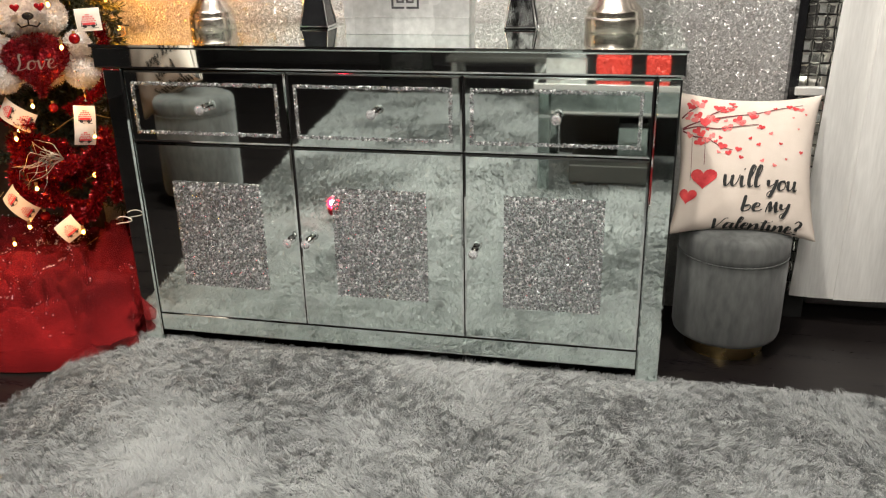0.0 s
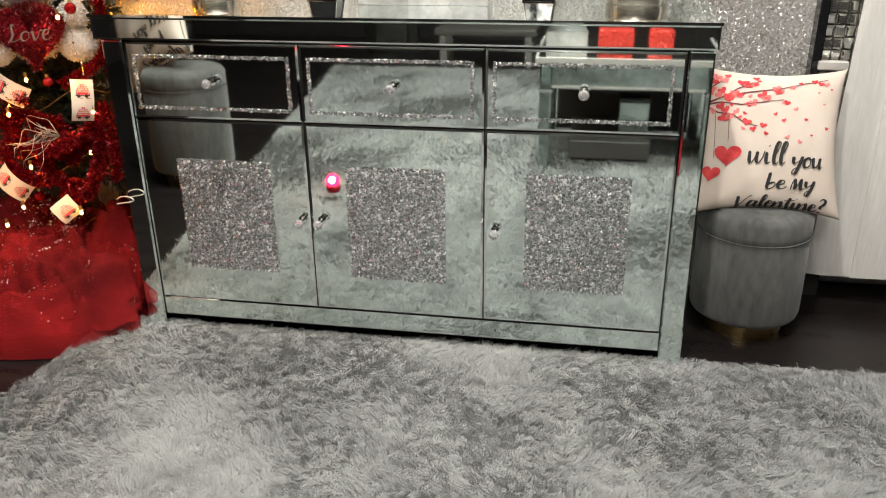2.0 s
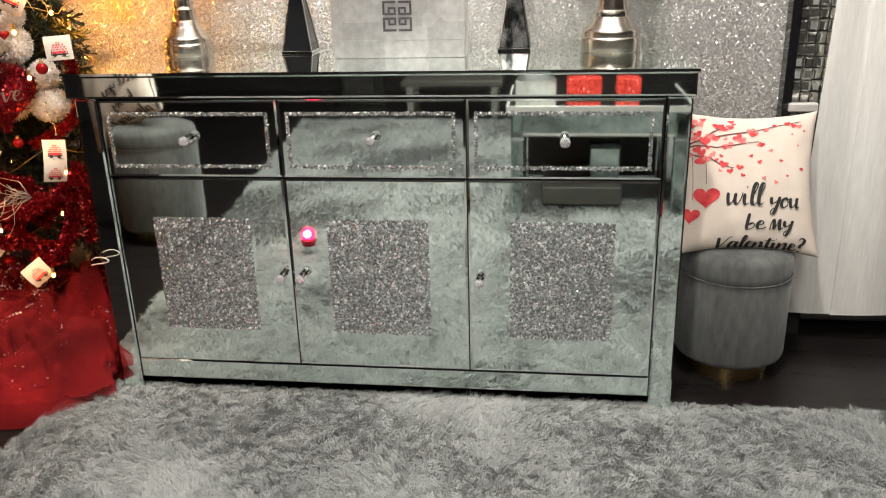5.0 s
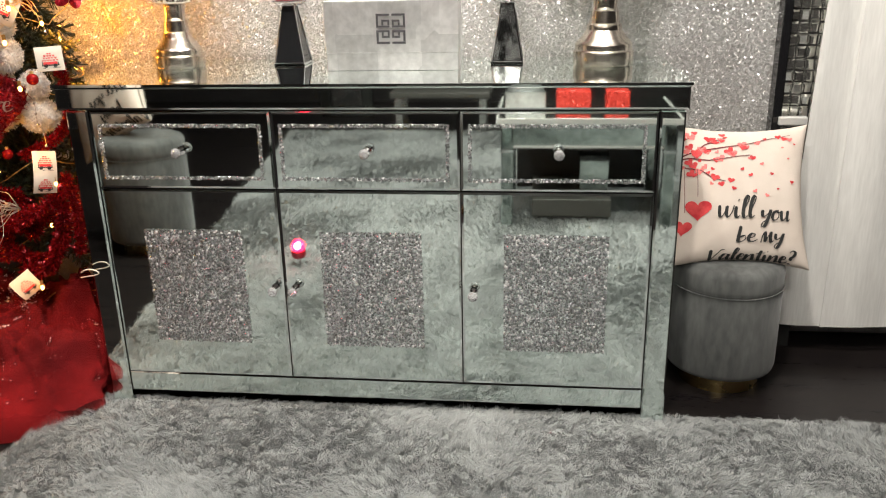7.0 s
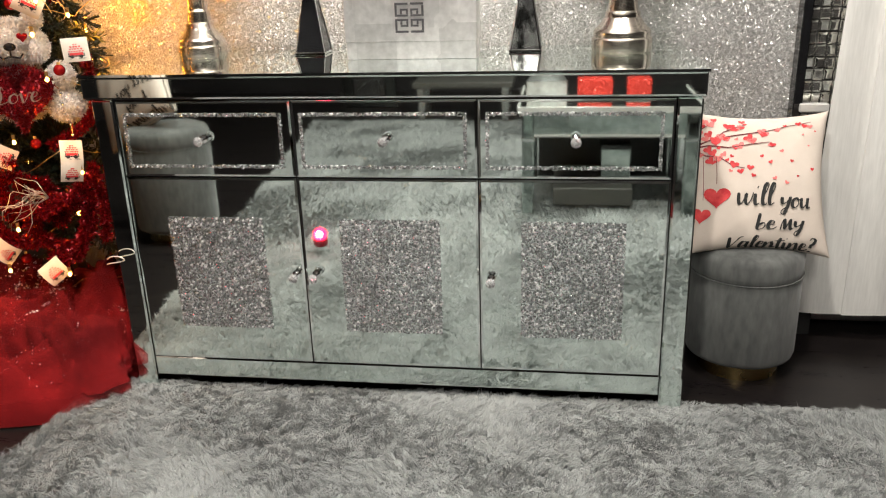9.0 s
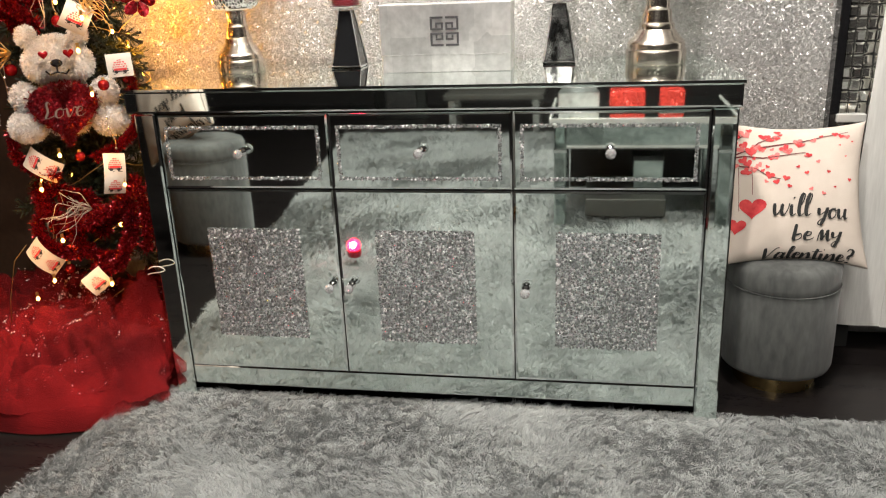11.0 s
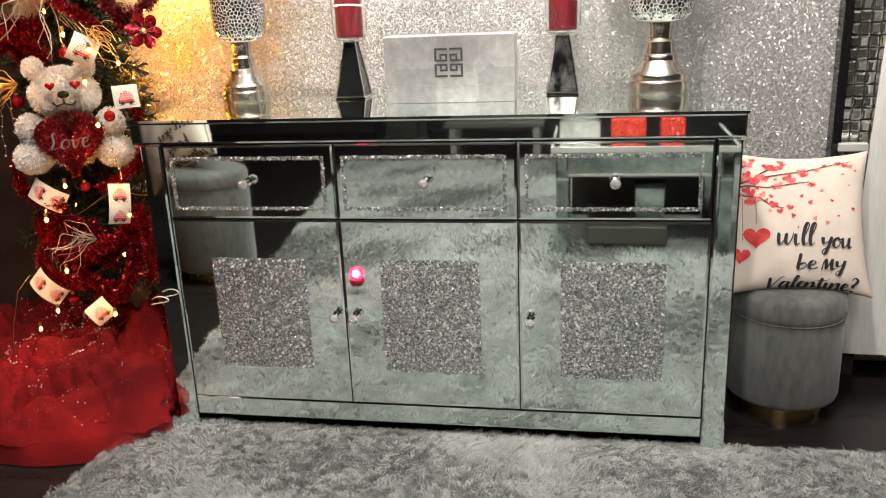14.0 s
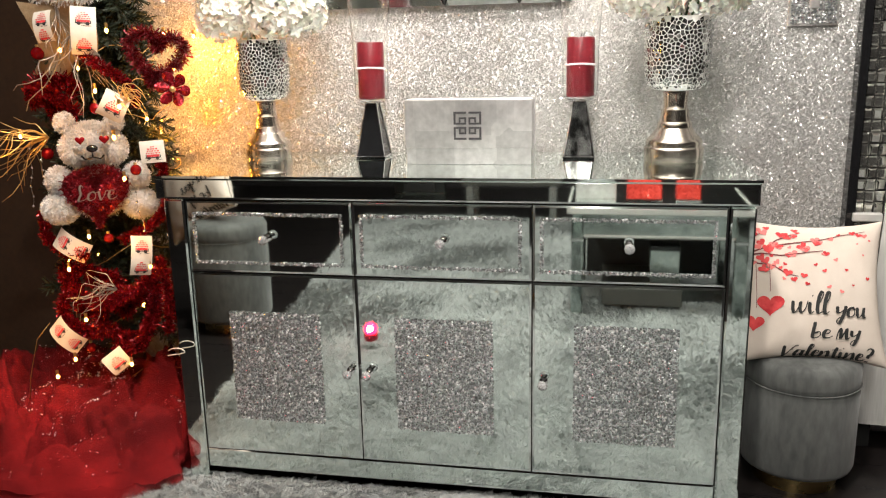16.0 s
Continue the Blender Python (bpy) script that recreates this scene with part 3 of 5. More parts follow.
def brush_word(text, x0, z0, width, height, pen, put, slant=0.12):
    """A word in flat brush script: thick down strokes, thin up strokes."""
    mesh = Mesh()
    total = sum(GLYPHS[c][0] for c in text)
    at = 0.0
    for c in text:
        for line in GLYPHS[c][1:]:
            pts = curve_line([(x0 + (at + x + slant * z) * width / total, z0 + z * height) for x, z in line])
            n, vs = len(pts), []
            for k, (x, z) in enumerate(pts):
                a, b = pts[max(k - 1, 0)], pts[min(k + 1, n - 1)]
                d = math.hypot(b[0] - a[0], b[1] - a[1]) or 1
                w = pen * (0.30 + 0.70 * max(0.0, (a[1] - b[1]) / d)) * min(1, 0.55 + 0.3 * min(k, n - 1 - k)) / 2
                nx, nz = -(b[1] - a[1]) / d * w, (b[0] - a[0]) / d * w
                vs += [put(x + nx, z + nz), put(x - nx, z - nz)]
            mesh.add(vs, [(2 * k, 2 * k + 1, 2 * k + 3, 2 * k + 2) for k in range(n - 1)])
        at += GLYPHS[c][0]
    return mesh


def words(c, shift):
    for text, x0, z0, width, height in (("will", -0.060, -0.061, 0.088, 0.029), ("you", 0.044, -0.067, 0.078, 0.026), ("be", -0.012, -0.124, 0.048, 0.023), ("my", 0.046, -0.124, 0.060, 0.024),
                                        ("Valentine?", -0.078, -0.183, 0.215, 0.021)):
        part("word", brush_word(text, x0 + shift, z0, width, height, 0.0085, lambda px, pz: on_cushion(px, pz, 0.003)), INK, c, "black brush lettering")


def cushion(m, label, hearts=True, shift=0.0):
    c = thing("cushion", m, label, "cushion", "printed cushions")
    N, body = 28, Mesh()
    grid = [[bulge(-math.cos(math.pi * i / N), -math.cos(math.pi * j / N)) for j in range(N + 1)] for i in range(N + 1)]
    for s in (-1, 1):
        vs = [(x, s * t, z) for row in grid for x, t, z in row]
        body.add(vs, [(i * (N + 1) + j, (i + 1) * (N + 1) + j, (i + 1) * (N + 1) + j + 1, i * (N + 1) + j + 1) for i in range(N) for j in range(N)])
    part("cover", body, FABRIC, c, "", "all")
    rng = random.Random(5)
    tree = Mesh()
    words(c, shift)
    if not hearts:
        return c

    def one_heart(x, z, size, mat, turn):
        h = Mesh()
        print_heart(h, x, z, size, 0, turn)
        part("heart_print", h, (RED_PRINT, PINK_PRINT)[mat], c)

    branches = [((-0.175, 0.085), (-0.11, 0.107), (-0.05, 0.118), (0.01, 0.128), (0.07, 0.146), (0.13, 0.158)),
                ((-0.175, 0.083), (-0.13, 0.088), (-0.08, 0.083), (-0.03, 0.09), (0.02, 0.098)),
                ((-0.175, 0.079), (-0.14, 0.062), (-0.10, 0.056), (-0.07, 0.036), (-0.04, 0.03)),
                ((-0.11, 0.107), (-0.09, 0.125), (-0.06, 0.14), (-0.03, 0.152)), ((-0.175, 0.112), (-0.15, 0.13), (-0.12, 0.15))]
    for b in branches:
        fine = [tuple(b[i][k] + (b[i + 1][k] - b[i][k]) * s / 4 for k in (0, 1)) for i in range(len(b) - 1) for s in range(4)] + [b[-1]]
        stroke(tree, fine, 0.0045, 0.0016)
        for x, z in fine[2:]:
            if rng.random() < 0.9:
                one_heart(x + rng.uniform(-0.014, 0.014), z + rng.uniform(-0.02, 0.02), rng.choice((0.006, 0.0095, 0.013)), rng.choice((0, 0, 1)), rng.uniform(-0.6, 0.6))
    for x, z in ((0.02, 0.045), (0.075, 0.05), (0.12, 0.09), (0.05, 0.075), (0.09, 0.012), (0.03, 0.005), (0.13, 0.03), (-0.02, 0.012), (0.105, 0.12), (0.14, 0.13), (0.0, 0.06), (0.06, -0.005)):
        one_heart(x, z, rng.choice((0.004, 0.0055, 0.0065)), rng.choice((0, 1)), rng.uniform(-0.5, 0.5))
    stroke(tree, [(-0.110, 0.06 - 0.01 * k) for k in range(8)], 0.0016, 0.0016)
    stroke(tree, [(-0.146, 0.06 - 0.01 * k) for k in range(12)], 0.0016, 0.0016)
    one_heart(-0.110, -0.042, 0.037, 0, 0.0)
    one_heart(-0.150, -0.088, 0.028, 0, -0.1)
    part("branch_print", tree, TWIG_PRINT, c)
    return c


cushion(pose(0.889, 0.290, 0.501, -24, 1, 3), "cream cushion printed with red hearts and black lettering on the pouf")
cushion(pose(-1.31, -1.34, 0.615, -20, 28, 200) @ Matrix.Scale(1.2, 4), "cream cushion printed with black brush lettering leaning on the pouf", False, -0.105)


# ---- wall frame and white panels ----
frame_ = thing("mosaic_mirror", pose(0, 0, 0), "tall wall mirror edged with small square mirror tiles", "mirror")
part("edge_strip", Mesh().box(0.997, 1.020, 0.435, 0.485, 0.0, 2.1, 0.002), BLACKGLASS, frame_)
part("backboard", Mesh().box(1.0205, 1.122, 0.470, 0.489, 0.0, 2.1, 0.002), BACKING, frame_)
tw, th, tb_, tz = 0.0121, 0.0148, 0.0072, 0.0094
tile = Mesh().add([(-tw, 0, -th), (tw, 0, -th), (tw, 0, th), (-tw, 0, th), (-tb_, -0.006, -tz), (tb_, -0.006, -tz), (tb_, -0.006, tz), (-tb_, -0.006, tz)],
                  [(4, 5, 6, 7), (0, 1, 5, 4), (1, 2, 6, 5), (2, 3, 7, 6), (3, 0, 4, 7)])
first = part("tile", tile, material("bevelled_mirror_tile", (0.84, 0.83, 0.79), 0.10, 0.95), frame_)
first.location = (1.0335, 0.4685, 0.10)
rng = random.Random(3)
for col in range(4):
    for row in range(62):
        if col or row:
            t_ = first.copy()
            scene.collection.objects.link(t_)
            t_.location = (1.0335 + 0.0253 * col, 0.4685, 0.10 + 0.0308 * row)
            t_.rotation_euler = (rng.uniform(-0.22, 0.22), 0, rng.uniform(-0.22, 0.22))

part("clip_bar", Mesh().box(1.012, 1.085, 0.425, 0.447, 0.655, 0.678, 0.003), RIBBON_WHITE, frame_, "pale metal bar")

drape = thing("white_drape", pose(0, 0, 0), "white stiff pleated drape hanging nearly to the floor", "curtain")
N = 40
for x0, x1, back in ((1.112, 1.20, 0.008), (1.19, 1.50, 0.0), (1.49, 1.86, 0.006), (1.85, 2.25, 0.0)):
    sheet, prof = Mesh(), []
    for k in range(N + 1):
        x = x0 + (x1 - x0) * k / N
        prof.append((x, 0.434 + back + 0.010 * math.sin(14 * x) ** 3 + 0.005 * math.sin(37 * x + 1), 0.088 + 0.006 * math.sin(9 * x) + 0.003 * math.sin(31 * x)))
    drift = 0.045 if x0 < 1.15 else 0.0
    for s_ in (0, 0.004):
        sheet.add([(x - drift * (1.2 - x) / 0.1 * (x < 1.2), y + s_, z) for x, y, z in prof] + [(x + drift * (1.2 - x) / 0.1, y + s_, 2.5) for x, y, z in prof], [(k, k + 1, N + 2 + k, N + 1 + k) for k in range(N)])
    n2 = 2 * (N + 1)
    rim = [(k, k + 1, n2 + k + 1, n2 + k) for k in range(N)] + [(0, n2, n2 + N + 1, N + 1), (N, n2 + N, n2 + 2 * N + 1, 2 * N + 1)]
    sheet.f += rim
    sheet.m += [0] * len(rim)
    part("panel", sheet, WHITE, drape, "", True)
setting("baseboard", Mesh().box(1.15, 2.9, 0.575, 0.598, 0, 0.05, 0.003), WHITE, "white painted baseboard under the drape", "baseboard")


# ---- on the sideboard ----
TOP = 0.8315
EMBLEM = material("dark_grey_enamel", (0.055, 0.05, 0.055), 0.4)
box = thing("silver_box", pose(0.034, 0.24, TOP), "silver-leaf rectangular box with a dark fretwork emblem", "box")
part("body", Mesh().box(-0.160, 0.160, -0.035, 0.045, 0.0, 0.042, 0.001), LEAF, box)
part("lid", Mesh().box(-0.162, 0.162, -0.037, 0.047, 0.0425, 0.163, 0.001), LEAF, box)
for sx in (-1, 1):
    for sz in (-1, 1):
        for a, b, c, e in ((0.003, 0.035, 0.030, 0.035), (0.030, 0.035, 0.003, 0.0295), (0.003, 0.0295, 0.003, 0.0075), (0.003, 0.0075, 0.008, 0.021), (0.008, 0.022, 0.0165, 0.021),
                           (0.0175, 0.022, 0.008, 0.016)):
            x0, x1 = sorted((sx * a, sx * b))
            z0, z1 = sorted((0.098 + sz * c, 0.098 + sz * e))
            part("emblem_bar", Mesh().box(x0, x1, -0.040, -0.0375, z0, z1), EMBLEM, box, "dark bar of a squared fretwork emblem")

SHARD = island(material("mosaic_glass", (0.4, 0.42, 0.42), 0.14, 0.95), (0.12, 0.115, 0.11), (0.95, 0.95, 0.93), 60.0, 0.3)


def flower_head(mesh, centre, r, rng):
    """A hydrangea head: a ball of many four-petalled florets."""
    n = 130
    for i in range(n):
        zz = 1 - 2 * (i + 0.5) / n
        ph = i * 2.39996
        q = math.sqrt(1 - zz * zz)
        d = Vector((q * math.cos(ph), q * math.sin(ph), zz))
        if d.z < -0.75:
            continue
        c = Vector(centre) + d * r * rng.uniform(0.88, 1.06)
        m = Matrix.Translation(c) @ d.to_track_quat("Z", "Y").to_matrix().to_4x4() @ pose(0, 0, 0, rng.uniform(-25, 25), rng.uniform(-25, 25), rng.uniform(0, 90))
        s = rng.uniform(0.013, 0.018)
        for k in range(4):
            a = k * math.pi / 2
            ca, sa = math.cos(a), math.sin(a)
            pts = [(0, 0, 0), (0.45, -0.42, 0.12), (0.95, -0.3, 0.3), (1.08, 0, 0.22), (0.95, 0.3, 0.3), (0.45, 0.42, 0.12), (0.55, 0, 0.02)]
            mesh.add([(s * (x * ca - y * sa), s * (x * sa + y * ca), s * z) for x, y, z in pts],
                     [(0, 1, 6), (1, 2, 6), (2, 3, 6), (3, 4, 6), (4, 5, 6), (5, 0, 6)], 0, m)


BOWL = [(0.030, 0.174), (0.058, 0.178), (0.070, 0.188), (0.0755, 0.204), (0.079, 0.24), (0.080, 0.29), (0.078, 0.35)]


def goblet(x, y, seed, wide, tall):
    rng = random.Random(seed)
    g = thing("mosaic_vase", pose(x, y, TOP), "silver pedestal vase with a cracked mirror mosaic bowl", "vase", "pedestal vases")
    stem = Mesh().lathe([(0.0001, 0), (0.071, 0), (0.073, 0.004), (0.073, 0.032), (0.0715, 0.035), (0.069, 0.037), (0.0695, 0.048), (0.068, 0.052), (0.064, 0.057), (0.054, 0.067), (0.046, 0.079),
                         (0.0425, 0.083), (0.0425, 0.094), (0.040, 0.097), (0.037, 0.099), (0.036, 0.106), (0.0345, 0.118), (0.0335, 0.127), (0.030, 0.130), (0.0285, 0.138), (0.030, 0.160), (0.0315, 0.168), (0.031, 0.172), (0.0001, 0.173)], 48,
                        0, Matrix.Diagonal((wide, wide, tall, 1)))
    part("pedestal", stem, PEWTER, g, "polished nickel pedestal", True)
    part("bowl", Mesh().lathe(BOWL + [(r - 0.004, z) for r, z in BOWL[::-1]], 48, 0, Matrix.Diagonal((wide, wide, tall, 1))), BOWLDARK, g, "pale crackled glass bowl", "all")
    shards = mosaic(rng, seed == 2)
    shards.v = [(wide * px, wide * py, tall * pz) for px, py, pz in shards.v]
    part("mosaic", shards, SHARD, g, "small cut mirror chips", kind="stuff")
    fl = thing("hydrangea_bunch", pose(x, y, TOP + 0.335 * tall), "bunch of ivory artificial hydrangeas in the vase", "flowers", "hydrangea bunches")
    for dx, dy, dz, r in ((-0.07, -0.05, 0.075, 0.075), (0.06, -0.05, 0.08, 0.078), (0.0, 0.05, 0.1, 0.08), (-0.11, 0.03, 0.09, 0.065), (0.11, 0.02, 0.085, 0.065), (0.0, -0.01, 0.16, 0.085)):
        m = Mesh()
        flower_head(m, (dx, dy, dz), r, rng)
        part("flower_head", m, PETAL, fl, "", False)
    st = Mesh()
    for k in range(5):
        st.tube([(0.012 * math.cos(k * 1.3), 0.012 * math.sin(k * 1.3), -0.14), (0.03 * math.cos(k * 1.3), 0.03 * math.sin(k * 1.3), 0.02), (0.06 * math.cos(k * 1.3), 0.05 * math.sin(k * 1.3), 0.08)], 0.003)
    part("stems", st, STEM, fl)


BOWLDARK = mottle(material("white_crackle_grout", (0.8, 0.8, 0.78), 0.3), (0.72, 0.72, 0.7), (0.86, 0.86, 0.84), 40.0)
STEM = material("flower_stem", (0.05, 0.09, 0.03), 0.6)


def mosaic(rng, daisy):
    """Irregular chips of glass set round the bowl with gaps between, some laid in a daisy at the front."""
    mesh = Mesh()
    heights, radii = [p[1] for p in BOWL], [p[0] for p in BOWL]
    R = 0.079

    def spot(u, z):
        r = float(np.interp(z, heights, radii)) + 0.0008
        a = -math.pi / 2 + u / R
        return (r * math.cos(a), r * math.sin(a), z)

    seeds, cu, cz = [], 0.022, 0.272
    if daisy:
        for ring, (r, n) in enumerate(((0.0, 1), (0.0085, 8), (0.019, 14), (0.030, 20), (0.040, 25))):
            for k in range(n):
                a = 2 * math.pi * (k + 0.5 * (ring % 2)) / n
                seeds.append((cu + r * math.cos(a) + rng.uniform(-1, 1) * 0.0003 * ring, cz + r * math.sin(a) + rng.uniform(-1, 1) * 0.0003 * ring))
    step = 0.0108
    for row in range(19):
        for col in range(-19, 20):
            u, z = (col + 0.5 * (row % 2) + rng.uniform(-0.42, 0.42)) * step, 0.180 + (row + rng.uniform(-0.42, 0.42)) * step * 0.95
            if not daisy or math.hypot(u - cu, z - cz) > 0.045:
                seeds.append((u, z))
    for p in seeds:
        if not 0.178 < p[1] < 0.344 or abs(p[0]) > 0.19:
            continue
        near = sorted((q for q in seeds if q is not p and abs(q[0] - p[0]) < 0.03 and abs(q[1] - p[1]) < 0.03), key=lambda q: math.dist(p, q))[:14]
        cell = [(p[0] + sx * 0.012, p[1] + sz * 0.012) for sx, sz in ((-1, -1), (1, -1), (1, 1), (-1, 1))]
        for q in near:
            d = math.dist(p, q)
            nx, nz = (q[0] - p[0]) / d, (q[1] - p[1]) / d
            side = [(c[0] - p[0]) * nx + (c[1] - p[1]) * nz - (d / 2 - 0.0010) for c in cell]
            cut = []
            for k in range(len(cell)):
                a, b, sa, sb = cell[k], cell[(k + 1) % len(cell)], side[k], side[(k + 1) % len(cell)]
                if sa <= 0:
                    cut.append(a)
                if (sa <= 0) != (sb <= 0):
                    t = sa / (sa - sb)
                    cut.append((a[0] + t * (b[0] - a[0]), a[1] + t * (b[1] - a[1])))
            cell = cut
            if len(cell) < 3:
                break
        if len(cell) > 2:
            tu, tz = rng.uniform(-0.12, 0.12), rng.uniform(-0.12, 0.12)
            chip = []
            for u, z in cell:
                z = max(0.1785, min(0.348, z))
                x, y, _ = spot(u, z)
                grow = 1 + max(-0.0006, min(0.0012, tu * (u - p[0]) + tz * (z - p[1]))) / R
                chip.append((x * grow, y * grow, z))
            mesh.add(chip, [tuple(range(len(chip)))])
    return mesh


goblet(-0.543, 0.305, 1, 0.86, 0.92)
goblet(0.543, 0.305, 2, 1.0, 1.0)


def candle_stand(x, y, face):
    c = thing("candle_holder", pose(x, y, TOP), "tapered mirrored candle holder with a glass cylinder shade", "candle holder", "candle holders")
    w0, w1, h = 0.038, 0.015, 0.147
    vs = [(sx * w, sy * w, z) for w, z in ((w0, 0.006), (w1, h)) for sx, sy in ((-1, -1), (1, -1), (1, 1), (-1, 1))]
    part("pedestal", Mesh().add(vs, [(0, 1, 5, 4), (1, 2, 6, 5), (2, 3, 7, 6), (3, 0, 4, 7), (4, 5, 6, 7), (3, 2, 1, 0)]), face, c, "tapered bevelled glass pedestal")
    for k in range(4):
        a, b = (vs[k], vs[k + 4])
        part("edge_bar", Mesh().tube([a, b], 0.0022, 4), CHROME, c)
    part("foot", Mesh().box(-0.041, 0.041, -0.041, 0.041, 0.0, 0.006, 0.001), CHROME, c)
    part("dish", Mesh().lathe([(0.0001, h), (0.03, h + 0.001), (0.042, h + 0.008), (0.043, h + 0.013), (0.0001, h + 0.012)], 32), GLASS, c, "clear glass dish", True)
    sh = [(0.034, h + 0.014), (0.042, h + 0.017), (0.046, h + 0.026), (0.047, h + 0.13), (0.050, h + 0.19), (0.056, h + 0.26), (0.061, h + 0.34), (0.063, h + 0.42)]
    part("shade", Mesh().lathe(sh + [(r - 0.002, z) for r, z in sh[::-1]], 40), GLASS, c, "clear glass hurricane shade", "all").visible_shadow = False
    k = thing("candle", pose(x, y, TOP + h + 0.013), "dark red glitter pillar candle with a rhinestone band", "candle", "red candles")
    part("wax", Mesh().lathe([(0.0001, 0), (0.0345, 0), (0.036, 0.003), (0.036, 0.146), (0.034, 0.149), (0.03, 0.147), (0.0001, 0.144)], 40), CANDLE, k, "", True)
    part("wick", Mesh().tube([(0, 0, 0.144), (0.001, 0, 0.153), (0.003, 0, 0.158)], 0.001, 5), INK, k)
    band = Mesh()
    for i in range(32):
        a = 2 * math.pi * i / 32
        band.lathe([(0.0001, 0.003), (0.0028, 0.002), (0.0036, 0), (0.0001, -0.001)], 6, 0, Matrix.Rotation(a, 4, "Z") @ pose(0.0365, 0, 0.078 - 0.004 * math.sin(a), 0, 90, 0))
    part("rhinestone_band", band, FOIL_SILVER, k, "band of clear rhinestones")


candle_stand(-0.256, 0.36, BLACKGLASS)
candle_stand(0.306, 0.36, DAPPLED)

# ---- on the wall ----
wm = thing("wall_mirror", pose(-0.07, 0.488, 1.232), "wall mirror edged with large slanted glass facets", "mirror")
part("backboard", Mesh().box(-0.345, 0.345, -0.02, 0.0, 0.004, 0.75, 0.002), BACKING, wm)
for x0, x1 in ((-0.345, -0.002), (0.002, 0.205), (0.209, 0.345)):
    z0, z1, yb = 0.002, 0.075, -0.0205
    cx = (x0 + x1) / 2
    facet = Mesh().add([(x0, yb, z0), (x1, yb, z0), (x1, yb, z1), (x0, yb, z1), (x0 + 0.02, yb - 0.022, z0 + 0.035), (x1 - 0.02, yb - 0.022, z0 + 0.035)],
                       [(0, 1, 5, 4), (1, 2, 5), (2, 3, 4, 5), (3, 0, 4)])
    part("facet", facet, BEVEL, wm)
part("mirror_plate", Mesh().panel(-0.34, 0.34, 0.08, 0.74, -0.0205, 0.003, 0.02), [MIRROR, BEVEL], wm)
sw = thing("light_switch", pose(0.888, 0.4895, 1.215), "silver crystal-covered light switch plate on the wall", "light switch")
part("plate", Mesh().box(-0.061, 0.061, -0.008, 0.0, -0.06, 0.06, 0.002), LEAF, sw)
v, f = chips([(-0.056, 0.056, -0.055, 0.055)], -0.0085, 0.006, 0.004, 77)
bulk("crystal_cover", v, f, CHIP, sw)
part("rocker", Mesh().box(-0.012, 0.012, -0.016, -0.009, -0.018, 0.018, 0.002), LEAF, sw)

# ---- mirrored table facing the sideboard ----
tb = thing("mirrored_table", pose(0.590, -1.78, 0) @ Matrix.Diagonal((1, 1, 1.035, 1)), "low mirrored table with silver trim on square legs", "table")
part("tabletop", Mesh().box(-0.36, 0.36, -0.28, 0.28, 0.44, 0.462, 0.004), MIRROR, tb)
part("apron", Mesh().add([(sx, y, z) for sx in (-0.30, 0.30) for y, z in ((0.235, 0.345), (0.250, 0.345), (0.262, 0.439), (0.235, 0.439))],
     [(0, 1, 2, 3), (4, 5, 6, 7), (0, 1, 5, 4), (1, 2, 6, 5), (2, 3, 7, 6), (3, 0, 4, 7)]), SMOKE, tb)
part("apron", Mesh().box(-0.30, 0.30, -0.262, -0.245, 0.345, 0.439, 0.002), SMOKE, tb)
for sx in (-1, 1):
    for sy in (-1, 1):
        x0, x1 = sorted((sx * 0.30, sx * 0.348))
        y0, y1 = sorted((sy * 0.225, sy * 0.272))
        part("leg", Mesh().box(x0, x1, y0, y1, 0.0, 0.439, 0.006), SMOKE, tb)
        part("leg_collar", Mesh().box(x0 - 0.003, x1 + 0.003, y0 - 0.003, y1 + 0.003, 0.325, 0.338, 0.002), CHROME, tb)
    part("apron", Mesh().box(min(sx * 0.325, sx * 0.335), max(sx * 0.325, sx * 0.335), -0.224, 0.224, 0.345, 0.439, 0.002), SMOKE, tb)
part("lower_shelf", Mesh().box(-0.22, 0.11, -0.2, 0.2, 0.045, 0.118, 0.003), GROUT, tb)
part("back_panel", Mesh().box(-0.295, 0.295, -0.24, -0.225, 0.06, 0.344, 0.001), BACKING, tb)
part("trim", Mesh().box(-0.366, 0.366, 0.2805, 0.288, 0.440, 0.4635, 0.001), RIBBON_WHITE, tb)
part("trim", Mesh().box(-0.368, -0.3605, -0.28, 0.28, 0.440, 0.4655, 0.001), RIBBON_WHITE, tb)
part("trim", Mesh().box(0.3605, 0.368, -0.28, 0.28, 0.440, 0.4655, 0.001), RIBBON_WHITE, tb)
part("trim", Mesh().box(-0.299, 0.299, 0.2505, 0.258, 0.340, 0.350, 0.001), RIBBON_WHITE, tb)
sb = thing("mirrored_box", pose(0.63, -1.72, 0.1225), "stacked small mirrored boxes on the shelf of the table", "box")
part("carton", Mesh().box(-0.06, 0.06, -0.05, 0.05, 0, 0.145, 0.002), SMOKE, sb)
part("lid", Mesh().box(-0.064, 0.064, -0.054, 0.054, 0.1455, 0.166, 0.002), BLACKGLASS, sb)
RED_GEM = glitter("red_crystal", (0.95, 0.08, 0.06), 0.006, 1.1, 0.2, 0.35, 0.75)
